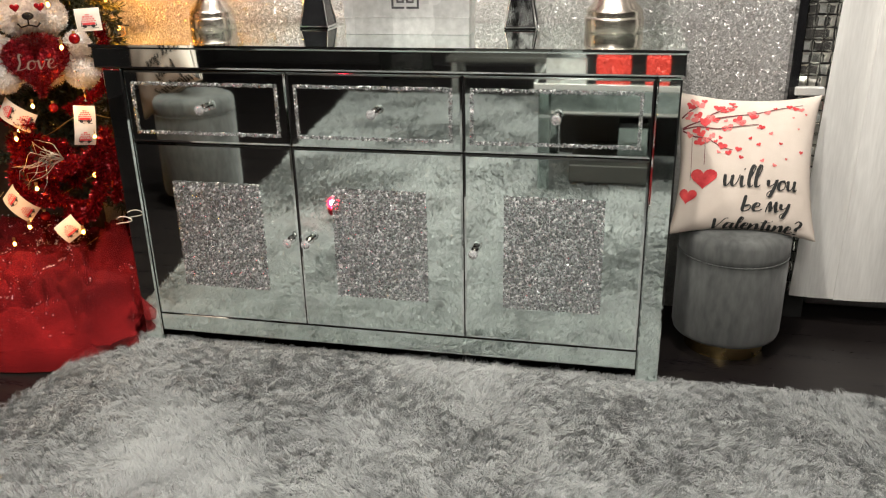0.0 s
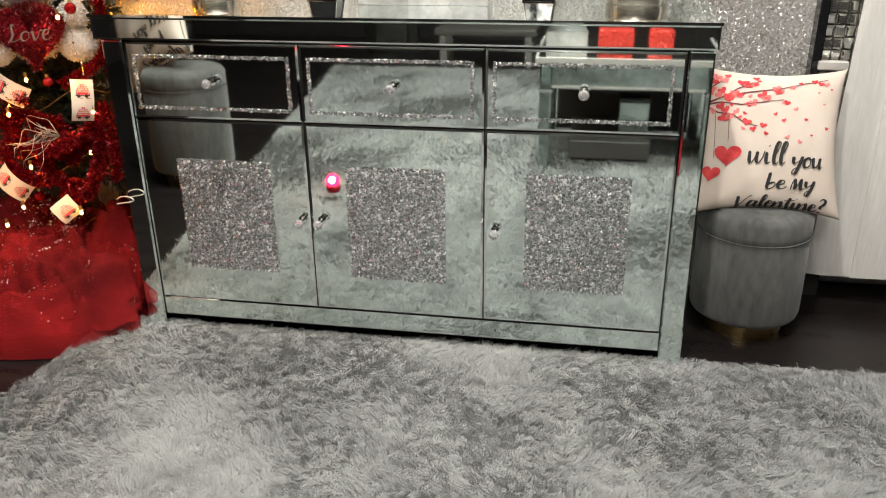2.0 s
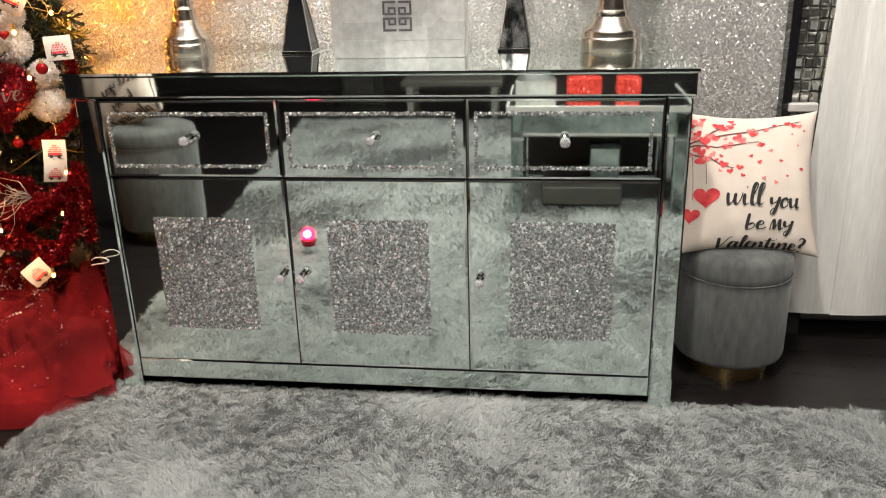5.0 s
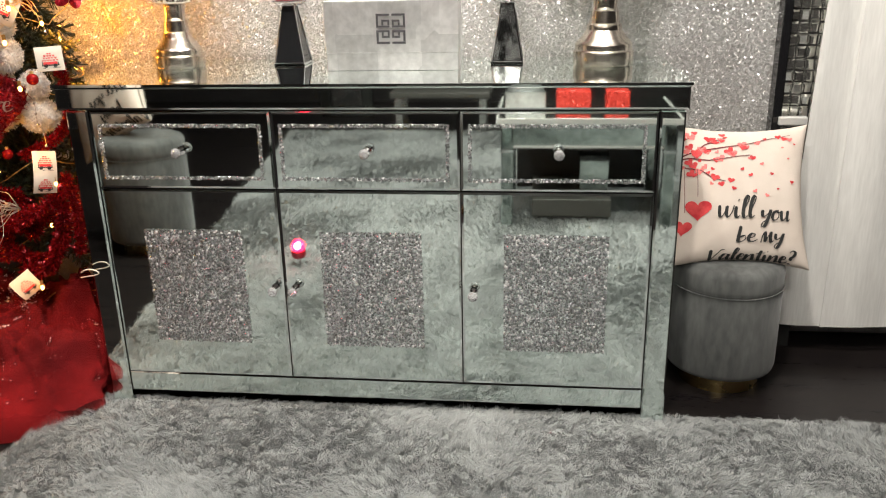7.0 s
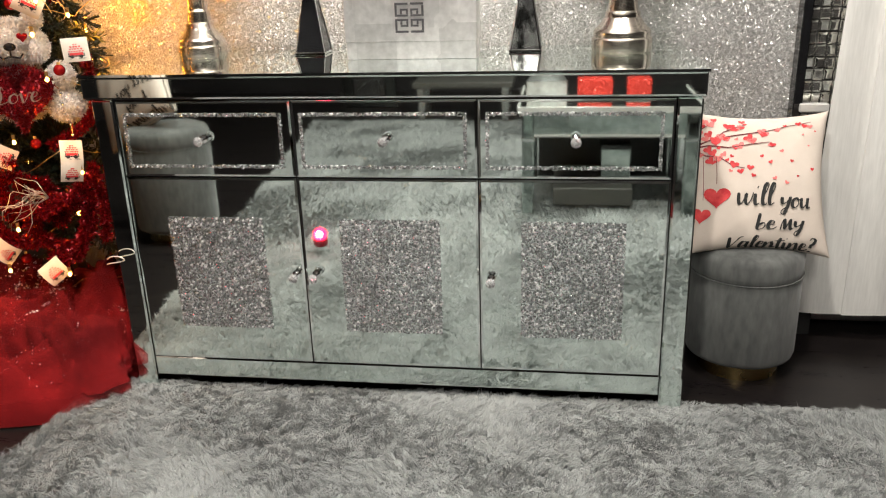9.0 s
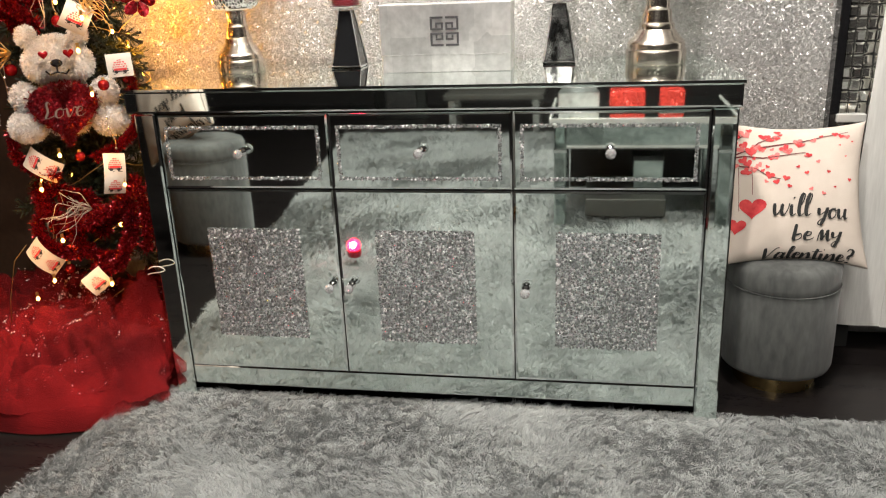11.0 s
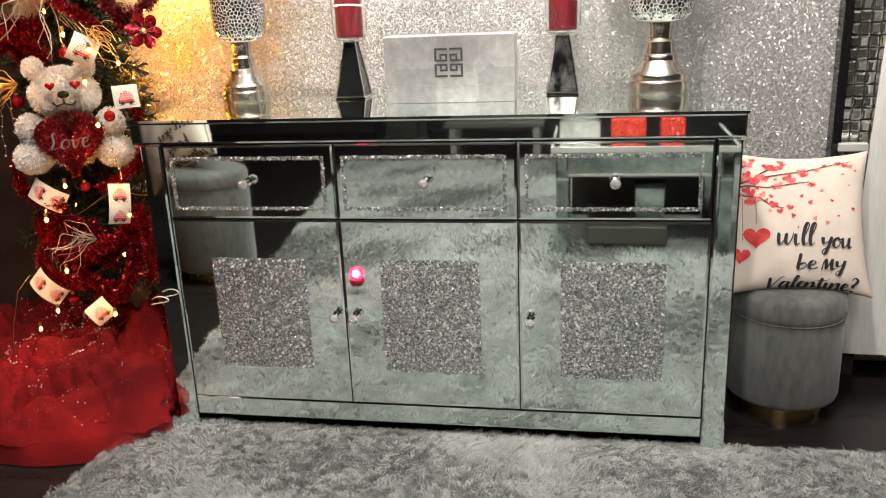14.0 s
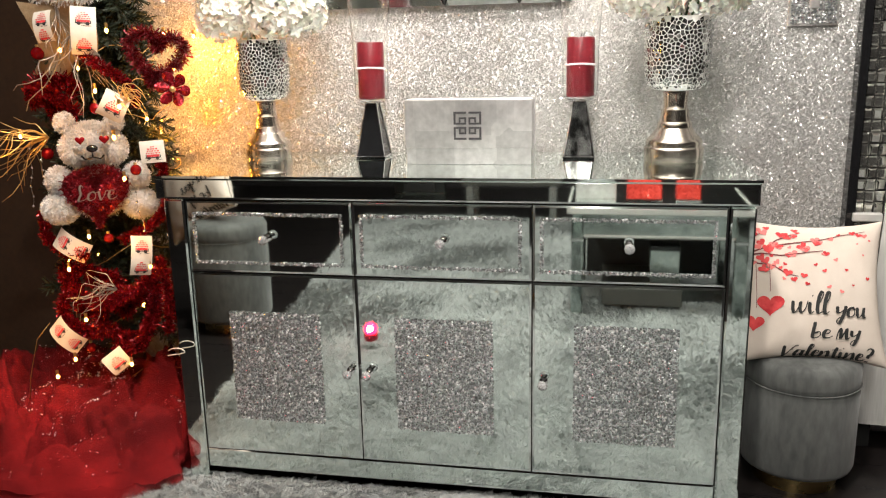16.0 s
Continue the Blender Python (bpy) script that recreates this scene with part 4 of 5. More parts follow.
for x, w in ((0.535, 0.075), (0.715, 0.052)):
    r_ = thing("red_crystal_box", pose(x, -1.72, 0.4785), "small red crystal-filled box with a mirrored base on the table", "box", "red crystal boxes")
    part("base", Mesh().box(-w, w, -0.05, 0.05, 0, 0.012, 0.001), BEVEL, r_)
    part("filling", Mesh().box(-w + 0.004, w - 0.004, -0.046, 0.046, 0.0125, 0.085, 0.004), RED_GEM, r_)
tr = thing("silver_casket", pose(0.335, -1.80, 0.4785), "small silver mirrored casket on the low table", "box")
part("body", Mesh().box(-0.085, 0.085, -0.06, 0.06, 0, 0.07, 0.002), LEAF, tr)
part("lid", Mesh().add([(-0.088, -0.063, 0.071), (0.088, -0.063, 0.071), (0.088, 0.063, 0.071), (-0.088, 0.063, 0.071), (-0.06, 0, 0.098), (0.06, 0, 0.098)],
     [(0, 1, 5, 4), (1, 2, 5), (2, 3, 4, 5), (3, 0, 4), (3, 2, 1, 0)]), BEVEL, tr)

# ---- red lamp on the rug ----
RED_GLOW = glow("red_led", (1.0, 0.008, 0.04), 10.0)
RED_CORE = glow("red_led_core", (1.0, 0.22, 0.3), 40.0)
rl = thing("red_lamp", pose(-0.478, -0.985, 0.060), "small round red glowing lamp lying on the rug", "lamp")
part("base", Mesh().lathe([(0.0001, 0), (0.022, 0), (0.026, 0.006), (0.027, 0.020), (0.025, 0.026), (0.0001, 0.026)], 24), material("red_plastic", (0.3, 0.01, 0.02), 0.3), rl, "red plastic base", True)
part("bulb", Mesh().ball((0, 0, 0.043), 0.026, 16), RED_GLOW, rl, "glowing red dome", "all")
part("led", Mesh().ball((0.003, 0.018, 0.050), 0.013, 12), RED_CORE, rl, "white-hot core of the lamp", "all")

# ---- low silver bench at the far end of the shop ----
ft = thing("low_bench", pose(-0.245, -3.75, 0), "low pale silver bench with square legs standing far back", "bench")
part("seat", Mesh().box(-0.33, 0.33, -0.17, 0.19, 0.235, 0.272, 0.004), GROUT, ft)
for sx in (-0.30, 0.255):
    for sy in (-0.15, 0.13):
        part("leg", Mesh().box(sx, sx + 0.045, sy, sy + 0.045, 0, 0.2345, 0.002), SATIN, ft)


# ---- decorated tree ----
def spikes(centres, normals, length, width, rng, spread=0.6):
    """Tinsel: thin foil triangles that stand out round the normals."""
    n = len(centres)
    d = normals + rng.normal(0, spread, (n, 3))
    d /= np.linalg.norm(d, axis=1, keepdims=True) + 1e-9
    side = np.cross(d, rng.normal(0, 1, (n, 3)))
    side /= np.linalg.norm(side, axis=1, keepdims=True) + 1e-9
    L = length * rng.uniform(0.55, 1.15, (n, 1))
    a, b = centres - side * width / 2, centres + side * width / 2
    tip = centres + d * L
    v = np.stack([a, b, tip - side * width * 0.2 + rng.normal(0, 0.1, (n, 3)) * L, tip + side * width * 0.2], 1).reshape(-1, 3)
    at = 4 * np.arange(n)[:, None, None]
    return v, (at + np.array([[0, 1, 3], [0, 3, 2]])[None]).reshape(-1, 3)


def on_ellipsoid(centre, radii, n, rng):
    d = rng.normal(0, 1, (n, 3))
    d /= np.linalg.norm(d, axis=1, keepdims=True)
    nn = d / np.array(radii)
    nn /= np.linalg.norm(nn, axis=1, keepdims=True)
    return np.array(centre) + d * np.array(radii) * 0.8, nn


def gather(pieces):
    """Joins (vertices, triangles, number) into arrays."""
    vs, fs, ms, at = [], [], [], 0
    for v, f, m in pieces:
        vs.append(np.asarray(v, float))
        fs.append(np.asarray(f) + at)
        ms.append(np.full(len(f), m))
        at += len(v)
    return np.concatenate(vs), np.concatenate(fs), np.concatenate(ms)


def triangles(mesh):
    return [t for f in mesh.f for t in [(f[0], f[i], f[i + 1]) for i in range(1, len(f) - 1)]]


NEEDLE = island(material("pine_needle", (0.02, 0.035, 0.015), 0.6), (0.007, 0.012, 0.005), (0.024, 0.036, 0.016), 12.0)
BARK = mottle(material("brown_bark", (0.06, 0.035, 0.02), 0.8), (0.04, 0.022, 0.012), (0.08, 0.05, 0.03), 30.0)
FOIL_W = island(material("white_tinsel", (0.9, 0.9, 0.9), 0.35, 0.08), (0.55, 0.54, 0.53), (0.92, 0.91, 0.89), 20.0)
FOIL_R = island(material("red_tinsel", (0.5, 0.01, 0.02), 0.22, 0.6), (0.07, 0.002, 0.004), (0.40, 0.010, 0.016), 20.0)
FOIL_DARK = island(material("maroon_tinsel", (0.2, 0.01, 0.02), 0.35, 0.4), (0.06, 0.003, 0.006), (0.30, 0.01, 0.018), 20.0)
SEQUIN = glitter("red_sequin", (0.36, 0.008, 0.018), 0.004, 0.7, 0.25, 0.6, 0.4)
RIBBON = mottle(material("white_satin_ribbon", (0.82, 0.76, 0.68), 0.5), (0.60, 0.54, 0.46), (0.70, 0.64, 0.56), 30.0)
BURLAP = mottle(material("natural_burlap", (0.42, 0.3, 0.18), 0.9), (0.32, 0.22, 0.12), (0.5, 0.37, 0.23), 60.0, 400.0, 0.3)
WIRE = material("copper_wire", (0.45, 0.28, 0.1), 0.35, 0.8)
SILVER_TWIG = material("silver_glitter_twig", (0.32, 0.28, 0.24), 0.35, 0.7)
GOLD_TWIG = material("gold_twig", (0.8, 0.55, 0.22), 0.3, 0.8)
BAUBLE = material("red_bauble", (0.3, 0.006, 0.01), 0.15, 0.5)
BULB = glow("warm_bulb", (1.0, 0.40, 0.05), 38.0)
# The darker red noise paints shade of the folds into the cloth's colour.
TULLE = mottle(material("red_tulle", (0.4, 0.004, 0.01), 0.95, 0.0, Alpha=0.72, Specular_IOR_Level=0.25), (0.085, 0.0015, 0.003), (0.25, 0.006, 0.008), 5.0, 0.0, 0.25, None, 0.3, 0.7)

TX, TY = -0.98, 0.25
tree = thing("christmas_tree", pose(TX, TY, 0), "slim dark green artificial tree hung with red and white ornaments", "tree")
part("trunk", Mesh().tube([(0, 0, 0), (0.004, 0, 0.6), (-0.003, 0.002, 1.2), (0, 0, 1.85)], [0.02, 0.017, 0.012, 0.005], 8), BARK, tree, "", True)
rng = np.random.default_rng(21)
limbs, cs, ns = Mesh(), [], []
for i in range(150):
    z = 0.33 + 1.5 * (i + 0.5) / 150
    a = i * 2.39996
    reach = (0.25 - 0.115 * (z - 0.33) / 1.5 * 1.3) * rng.uniform(0.75, 1.1) * (0.86 if math.cos(a) > 0 else 1.0)
    pts = []
    for k in range(6):
        q = k / 5
        pts.append((reach * q * math.cos(a), reach * 0.85 * q * math.sin(a), z + 0.03 * q - 0.07 * q * q))
    limbs.tube(pts, [0.0035 - 0.0004 * k for k in range(6)], 4)
    for k in range(5):
        p, q = np.array(pts[k]), np.array(pts[k + 1])
        t = rng.uniform(0, 1, (70, 1))
        cs.append(p + (q - p) * t)
        d = rng.normal(0, 1, (70, 3))
        ns.append(d / np.linalg.norm(d, axis=1, keepdims=True) + (q - p) / np.linalg.norm(q - p) * 0.7)
part("branchwork", limbs, BARK, tree, kind="stuff")
v, f = spikes(np.concatenate(cs), np.concatenate(ns), 0.034, 0.0022, rng, 0.15)
bulk("crown", v, f, NEEDLE, tree)


def tinsel_heart(x, y, z, size, turn, label, thick=0.016, n=2600, seed=1, yaw=0, foil=None):
    r = np.random.default_rng(seed)
    rim = heart_outline(60)
    path = np.array([(px * size, 0, pz * size) for px, pz in rim])
    h = thing("tinsel_heart", pose(x, y, z, 0, turn, yaw + 25), label, "ornament", "tinsel hearts")
    pick = r.integers(0, 60, n)
    t = r.uniform(0, 1, (n, 1))
    c = path[pick] * (1 - t) + path[(pick + 1) % 60] * t
    d = r.normal(0, 1, (n, 3))
    d /= np.linalg.norm(d, axis=1, keepdims=True)
    v, f = spikes(c + d * 0.004, d, thick, 0.0026, r, 0.3)
    bulk("tinsel", v, f, foil or FOIL_R, h)
    part("wire_ring", Mesh().tube([tuple(p) for p in path] + [tuple(path[0])], 0.004, 6), foil or FOIL_R, h, "", "all")
    return h


def ribbon(x, y, z, w, h, turn, yaw, curl, seed):
    rr = random.Random(seed)
    r = thing("printed_ribbon", pose(x, y, z, 0, turn, yaw + 22), "curled white ribbon printed with red hearts and dark trucks", "ribbon", "printed ribbons")
    N = 14

    def at(px, pz, lift=0.0):
        q = pz / (h / 2)
        return (px, -curl * (1 - q * q) + 0.25 * curl * q - lift, pz * (1 - 0.12 * q * q))

    strip = Mesh()
    for s in (0.0, 0.0008):
        vs = [at(sx * w / 2, -h / 2 + h * k / N, -s) for k in range(N + 1) for sx in (-1, 1)]
        strip.add(vs, [(2 * k, 2 * k + 1, 2 * k + 3, 2 * k + 2) for k in range(N)])
    part("strip", strip, RIBBON, r, "", "all")
    n = max(1, round(h / 0.055))
    for k in range(n):
        cz = -h / 2 + h * (k + 0.5) / n
        truck, load = Mesh(), Mesh()

        def put(px, pz):
            return at(px, pz, 0.0007)

        stroke(truck, [(-w * 0.32, cz - 0.0145), (w * 0.32, cz - 0.0145)], 0.0022, 0.0022, 0, put)
        stroke(truck, [(-w * 0.28, cz - 0.006), (-w * 0.28, cz - 0.0135)], 0.002, 0.002, 0, put)
        stroke(truck, [(w * 0.29, cz - 0.008), (w * 0.29, cz - 0.0135)], 0.002, 0.002, 0, put)
        for wx in (-0.17, 0.17):
            rim = [(wx * w + 0.0046 * math.cos(q), cz - 0.0155 + 0.0046 * math.sin(q)) for q in [math.pi * e / 5 for e in range(10)]]
            truck.add([put(wx * w, cz - 0.0155)] + [put(*p) for p in rim], [(0, 1 + e, 1 + (e + 1) % 10) for e in range(10)])
        for _ in range(5):
            px = rr.uniform(-w * 0.3, w * 0.3)
            stroke(truck, [(px, cz - 0.021), (px + rr.uniform(0.003, 0.007), cz - 0.0215)], 0.0012, 0.0010, 0, put)
        stroke(load, [(-w * 0.25, cz - 0.0095), (w * 0.26, cz - 0.0095)], 0.006, 0.006, 0, put)
        for row, count in enumerate((6, 5, 4, 2)):
            for q in range(count):
                px, pz, size = (q - (count - 1) / 2) * w * 0.105 + rr.uniform(-0.0008, 0.0008), cz - 0.003 + row * 0.0052, rr.uniform(0.0022, 0.0030)
                load.add([put(px, pz)] + [put(px + size * a, pz + size * b) for a, b in heart_outline(10)], [(0, 1 + e, 1 + (e + 1) % 10) for e in range(10)])
        part("truck_print", truck, INK, r)
        part("heart_print", load, RED_PRINT, r)


RIBBONS = ((-0.791, 0.015, 0.619, 0.052, 0.115, 8, 20, 0.014, 1), (-0.985, 0.02, 1.193, 0.05, 0.085, -6, -25, 0.012, 2), (-0.877, 0.015, 1.180, 0.058, 0.13, 4, 10, 0.02, 3),
           (-0.811, 0.0, 1.0, 0.062, 0.075, 30, 15, 0.016, 4), (-0.727, 0.015, 0.886, 0.058, 0.062, -2, 5, 0.004, 5), (-0.972, 0.0, 0.645, 0.055, 0.105, -58, -10, 0.014, 6),
           (-1.023, 0.005, 0.397, 0.056, 0.11, -48, -15, 0.018, 7), (-0.883, 0.0, 0.332, 0.06, 0.065, -35, 5, 0.008, 8))
for args in RIBBONS:
    ribbon(*args)


BULBS = ((-0.800, -0.01, 1.178), (-0.938, 0.0, 1.135), (-0.849, -0.01, 1.037), (-0.782, -0.02, 0.999), (-0.806, -0.02, 0.925), (-0.790, -0.02, 0.823), (-0.992, 0.0, 0.580), (-1.001, -0.01, 0.334),
         (-0.836, -0.01, 0.329), (-1.155, -0.02, 0.178), (-1.070, 0.0, 0.276), (-1.081, 0.0, 0.926), (-0.922, 0.0, 0.669), (-0.77, 0.02, 0.590), (-0.961, 0.0, 0.443), (-0.86, 0.40, 1.08), (-0.80, 0.42, 1.17), (-0.90, 0.36, 0.90))


def bulb_at(parent, p):
    b = part("bulb", Mesh().ball(p, 0.0043, 10, 0, (1, 1, 1.4)), BULB, parent, "glowing warm white bulb", "all")
    part("socket", Mesh().lathe([(0.0001, 0.007), (0.004, 0.007), (0.004, 0.018), (0.0001, 0.019)], 8, 0, Matrix.Translation(p)), WIRE, b)


lights = thing("string_lights", pose(0, 0, 0), "string of small glowing warm white bulbs wound round the tree", "string lights")
for p in BULBS:
    bulb_at(lights, p)
line = []
for k in range(260):
    q = k / 259
    z = 0.24 + 1.4 * q
    a = -1.4 + 2 * math.pi * 8 * q
    rad = 0.2 - 0.07 * q + 0.015 * math.sin(9 * a)
    line.append((TX + rad * math.cos(a), TY + 0.9 * rad * math.sin(a), z + 0.02 * math.sin(5 * a)))
part("cord", Mesh().tube(line, 0.0014, 5), WIRE, lights, "thin copper wire", "all")
for k in range(8, 260, 9):
    bulb_at(lights, line[k])


def teddy():
    """Tinsel bear ornament with a red heart: one plain mesh."""
    r = np.random.default_rng(8)
    pieces = []
    blobs = (((0, 0, 0.905), (0.078, 0.055, 0.062), 4200), ((-0.060, 0, 0.957), (0.023, 0.02, 0.027), 800), ((0.058, 0, 0.955), (0.023, 0.02, 0.027), 800), ((-0.045, 0, 0.89), (0.038, 0.045, 0.048), 1200), ((0.05, 0, 0.89), (0.038, 0.045, 0.048), 1200), ((0.0, 0.03, 0.78), (0.09, 0.045, 0.09), 1500),
             ((-0.088, 0.0, 0.812), (0.035, 0.035, 0.04), 1300), ((0.098, 0.0, 0.812), (0.035, 0.035, 0.04), 1300),
             ((-0.092, -0.005, 0.742), (0.05, 0.04, 0.045), 2000), ((0.1, -0.005, 0.742), (0.05, 0.04, 0.045), 2000))
    for c, rad, n in blobs:
        cc, nn = on_ellipsoid(c, rad, round(2.4 * n), r)
        v, f = spikes(cc, nn, 0.010, 0.0015, r, 0.8)
        pieces.append((v, f, 0))
        core = Mesh().ball((0, 0, 0), 1.0, 16, 0)
        pieces.append(([(c[0] + x * rad[0] * 0.82, c[1] + y * rad[1] * 0.82, c[2] + z * rad[2] * 0.82) for x, y, z in core.v], triangles(core), 0))
    cc, nn = on_ellipsoid((0.004, -0.030, 0.826), (0.062, 0.016, 0.022), 900, r)
    v, f = spikes(cc, nn, 0.012, 0.0022, r, 0.8)
    pieces.append((v, f, 1))
    hz, hs, rim = 0.778, 0.087, heart_outline(40)
    tri = np.array([(px * hs, -0.042, hz + pz * hs) for px, pz in rim])
    front = Mesh().add([(0, -0.052, hz)] + [tuple(p) for p in tri * np.array([0.97, 1, 1]) ], [(0, 1 + k, 1 + (k + 1) % 40) for k in range(40)])
    pieces.append((front.v, triangles(front), 5))
    n = 4200
    u, k = np.sqrt(r.uniform(0, 1, (n, 1))), r.integers(0, 40, n)
    c = np.array([0, -0.042, hz]) * (1 - u) + tri[k] * u
    v, f = spikes(c, np.tile([0.0, -1.0, 0.0], (n, 1)), 0.012, 0.0022, r, 0.9)
    pieces.append((v, f, 1))
    for px, pz, s, m in ((-0.022, 0.918, 0.012, 3), (0.034, 0.918, 0.013, 3)):
        e = Mesh().add([(px, -0.080, pz)] + [(px + s * a, -0.072, pz + s * b) for a, b in heart_outline(20)], [(0, 1 + q, 1 + (q + 1) % 20) for q in range(20)])
        pieces.append((e.v, triangles(e), m))
    nose = Mesh().ball((0.004, -0.074, 0.897), 0.013, 10, 0, (1.1, 0.7, 0.75))
    nose.tube([(0.004, -0.080, 0.89), (0.004, -0.081, 0.876)], 0.0022, 5)
    nose.tube([(-0.022, -0.076, 0.880), (-0.014, -0.080, 0.871), (0.004, -0.081, 0.876), (0.022, -0.080, 0.871), (0.03, -0.076, 0.880)], 0.0024, 5)
    pieces.append((nose.v, triangles(nose), 2))
    word = brush_word("Love", -0.046, hz - 0.012, 0.092, 0.024, 0.0052, lambda px, pz: (px, -0.0655, pz))
    pieces.append((word.v, triangles(word), 4))
    v, f, m = gather(pieces)
    ob = bulk("bear_ornament", v, f, [FOIL_W, FOIL_DARK, BLACKGLASS, BAUBLE, SILVER_TWIG, SEQUIN], None, "white tinsel bear ornament holding a red tinsel heart", " ", m)
    del ob["kind"]
    return tagged(ob, "", "ornament")


bear = teddy()
bear.matrix_basis = pose(-0.915, 0.05, 0, 0, 0, 30)

tinsel_heart(-0.862, 0.045, 0.435, 0.075, -12, "dark red tinsel heart hung low on the tree", 0.022, 3000, 31)
tinsel_heart(-0.965, 0.05, 0.515, 0.065, 20, "dark red tinsel heart on the tree branches", 0.024, 2600, 32)
tinsel_heart(-0.735, 0.09, 1.12, 0.068, 12, "dark red glittered heart ornament near the wall", 0.02, 2800, 33, 0, FOIL_DARK)
tinsel_heart(-1.02, 0.07, 1.03, 0.05, 0, "red tinsel heart above the bear", 0.022, 2000, 34)


def garland(points, label, seed, n=2600, thick=0.022):
    r = np.random.default_rng(seed)
    path = np.array(points)
    g = thing("tinsel_garland", pose(0, 0, 0), label, "garland", "tinsel garlands")
    fine = [path[0]]
    for k in range(len(path) - 1):
        p0, p1, p2, p3 = path[max(k - 1, 0)], path[k], path[k + 1], path[min(k + 2, len(path) - 1)]
        for q in np.linspace(0.125, 1, 8):
            fine.append(0.5 * (2 * p1 + (p2 - p0) * q + (2 * p0 - 5 * p1 + 4 * p2 - p3) * q * q + (3 * p1 - p0 - 3 * p2 + p3) * q ** 3))
    fine = np.array(fine)
    k, t = r.integers(0, len(fine) - 1, n), r.uniform(0, 1, (n, 1))
    d = r.normal(0, 1, (n, 3))
    d /= np.linalg.norm(d, axis=1, keepdims=True)
    v, f = spikes(fine[k] * (1 - t) + fine[k + 1] * t, d, thick, 0.0028, r, 0.3)
    bulk("tinsel", v, f, FOIL_R, g)
    part("core", Mesh().tube([tuple(p) for p in fine], 0.004, 6), FOIL_R, g, "", "all")


garland([(-1.06, 0.10, 0.58), (-1.03, 0.03, 0.55), (-0.96, 0.01, 0.50), (-0.90, 0.0, 0.49), (-0.83, 0.01, 0.52), (-0.76, 0.05, 0.57)], "red tinsel garland draped across the lower branches", 71)
garland([(-0.80, 0.06, 0.56), (-0.77, 0.03, 0.50), (-0.79, 0.02, 0.43), (-0.83, 0.02, 0.37), (-0.90, 0.03, 0.36)], "red tinsel garland hanging beside the ribbon", 72)
garland([(-1.10, 0.10, 1.00), (-1.06, 0.04, 1.04), (-1.0, 0.03, 1.03), (-0.96, 0.06, 0.98)], "red tinsel garland above the bear", 73, 1800)
garland([(-1.02, 0.04, 0.52), (-1.05, 0.03, 0.46), (-1.0, 0.02, 0.41), (-0.93, 0.02, 0.40)], "red tinsel garland round the low branches", 74, 1800)
garland([(-0.76, 0.10, 0.86), (-0.74, 0.09, 0.80), (-0.745, 0.08, 0.73), (-0.80, 0.07, 0.68), (-0.86, 0.05, 0.65)], "red tinsel garland hanging beside the bear", 75, 2000, 0.018)
garland([(-0.76, 0.05, 0.60), (-0.735, 0.03, 0.54), (-0.735, 0.03, 0.47), (-0.75, 0.04, 0.41)], "red tinsel garland hanging next to the sideboard", 76, 1800, 0.018)
garland([(-1.09, 0.06, 0.72), (-1.06, 0.02, 0.66), (-1.0, 0.0, 0.63), (-0.94, 0.0, 0.62)], "red tinsel garland under the bear", 77, 1800, 0.018)
garland([(-0.90, 0.03, 1.13), (-0.84, 0.0, 1.10), (-0.79, 0.02, 1.06), (-0.78, 0.05, 1.0)], "red tinsel garland over the upper branches", 78, 1800, 0.018)


def petal_flower(x, y, z, size, turn):
    fl = thing("glitter_flower", pose(x, y, z, 0, turn, 15), "dark red glittered flower with scalloped petals", "flower")
    for k in range(6):
        a = 2 * math.pi * k / 6
        vs = [(0, -0.006, 0)]
        for j in range(9):
            b = a + (j - 4) / 4 * 0.5
            rr = size * (0.60 + 0.40 * math.cos((j - 4) / 4 * 1.4))
            vs.append((rr * math.cos(b), -0.004 - 0.014 * (1 - abs(j - 4) / 4), rr * math.sin(b)))
        vs += [(px, py + 0.0015, pz) for px, py, pz in vs]
        fs = [(0, 1 + j, 2 + j) for j in range(8)] + [(10, 12 + j, 11 + j) for j in range(8)] + [(1 + j, 2 + j, 12 + j, 11 + j) for j in range(8)]
        part("petal", Mesh().add(vs, fs), SEQUIN, fl)
    part("centre", Mesh().ball((0, -0.012, 0), 0.008, 10), GOLD_TWIG, fl, "gold centre", "all")


petal_flower(-0.695, 0.09, 1.035, 0.045, 10)


def spray(name, label, at, ways, mat, n, length, seed, droop=0.3, thick=0.0011):
    rr = random.Random(seed)
    s = thing(name, pose(*at), label, "twig spray", "twig sprays")
    for _ in range(n):
        d = Vector(ways) + Vector((rr.gauss(0, 0.35), rr.gauss(0, 0.3), rr.gauss(0, 0.35)))
        d.normalize()
        L, pts = length * rr.uniform(0.6, 1.1), []
        ph, am = rr.uniform(0, 6), rr.uniform(0.008, 0.024)
        for k in range(9):
            q = k / 8
            pts.append(d * L * q + Vector((am * math.sin(ph + 7 * q), am * 0.5 * math.cos(ph + 6 * q), -droop * L * q * q + am * math.cos(ph + 8 * q))) * q)
        part("twig", Mesh().tube([tuple(p) for p in pts], [thick * (1.5 - q / 12) for q in range(9)], 5), mat, s, "", "all")


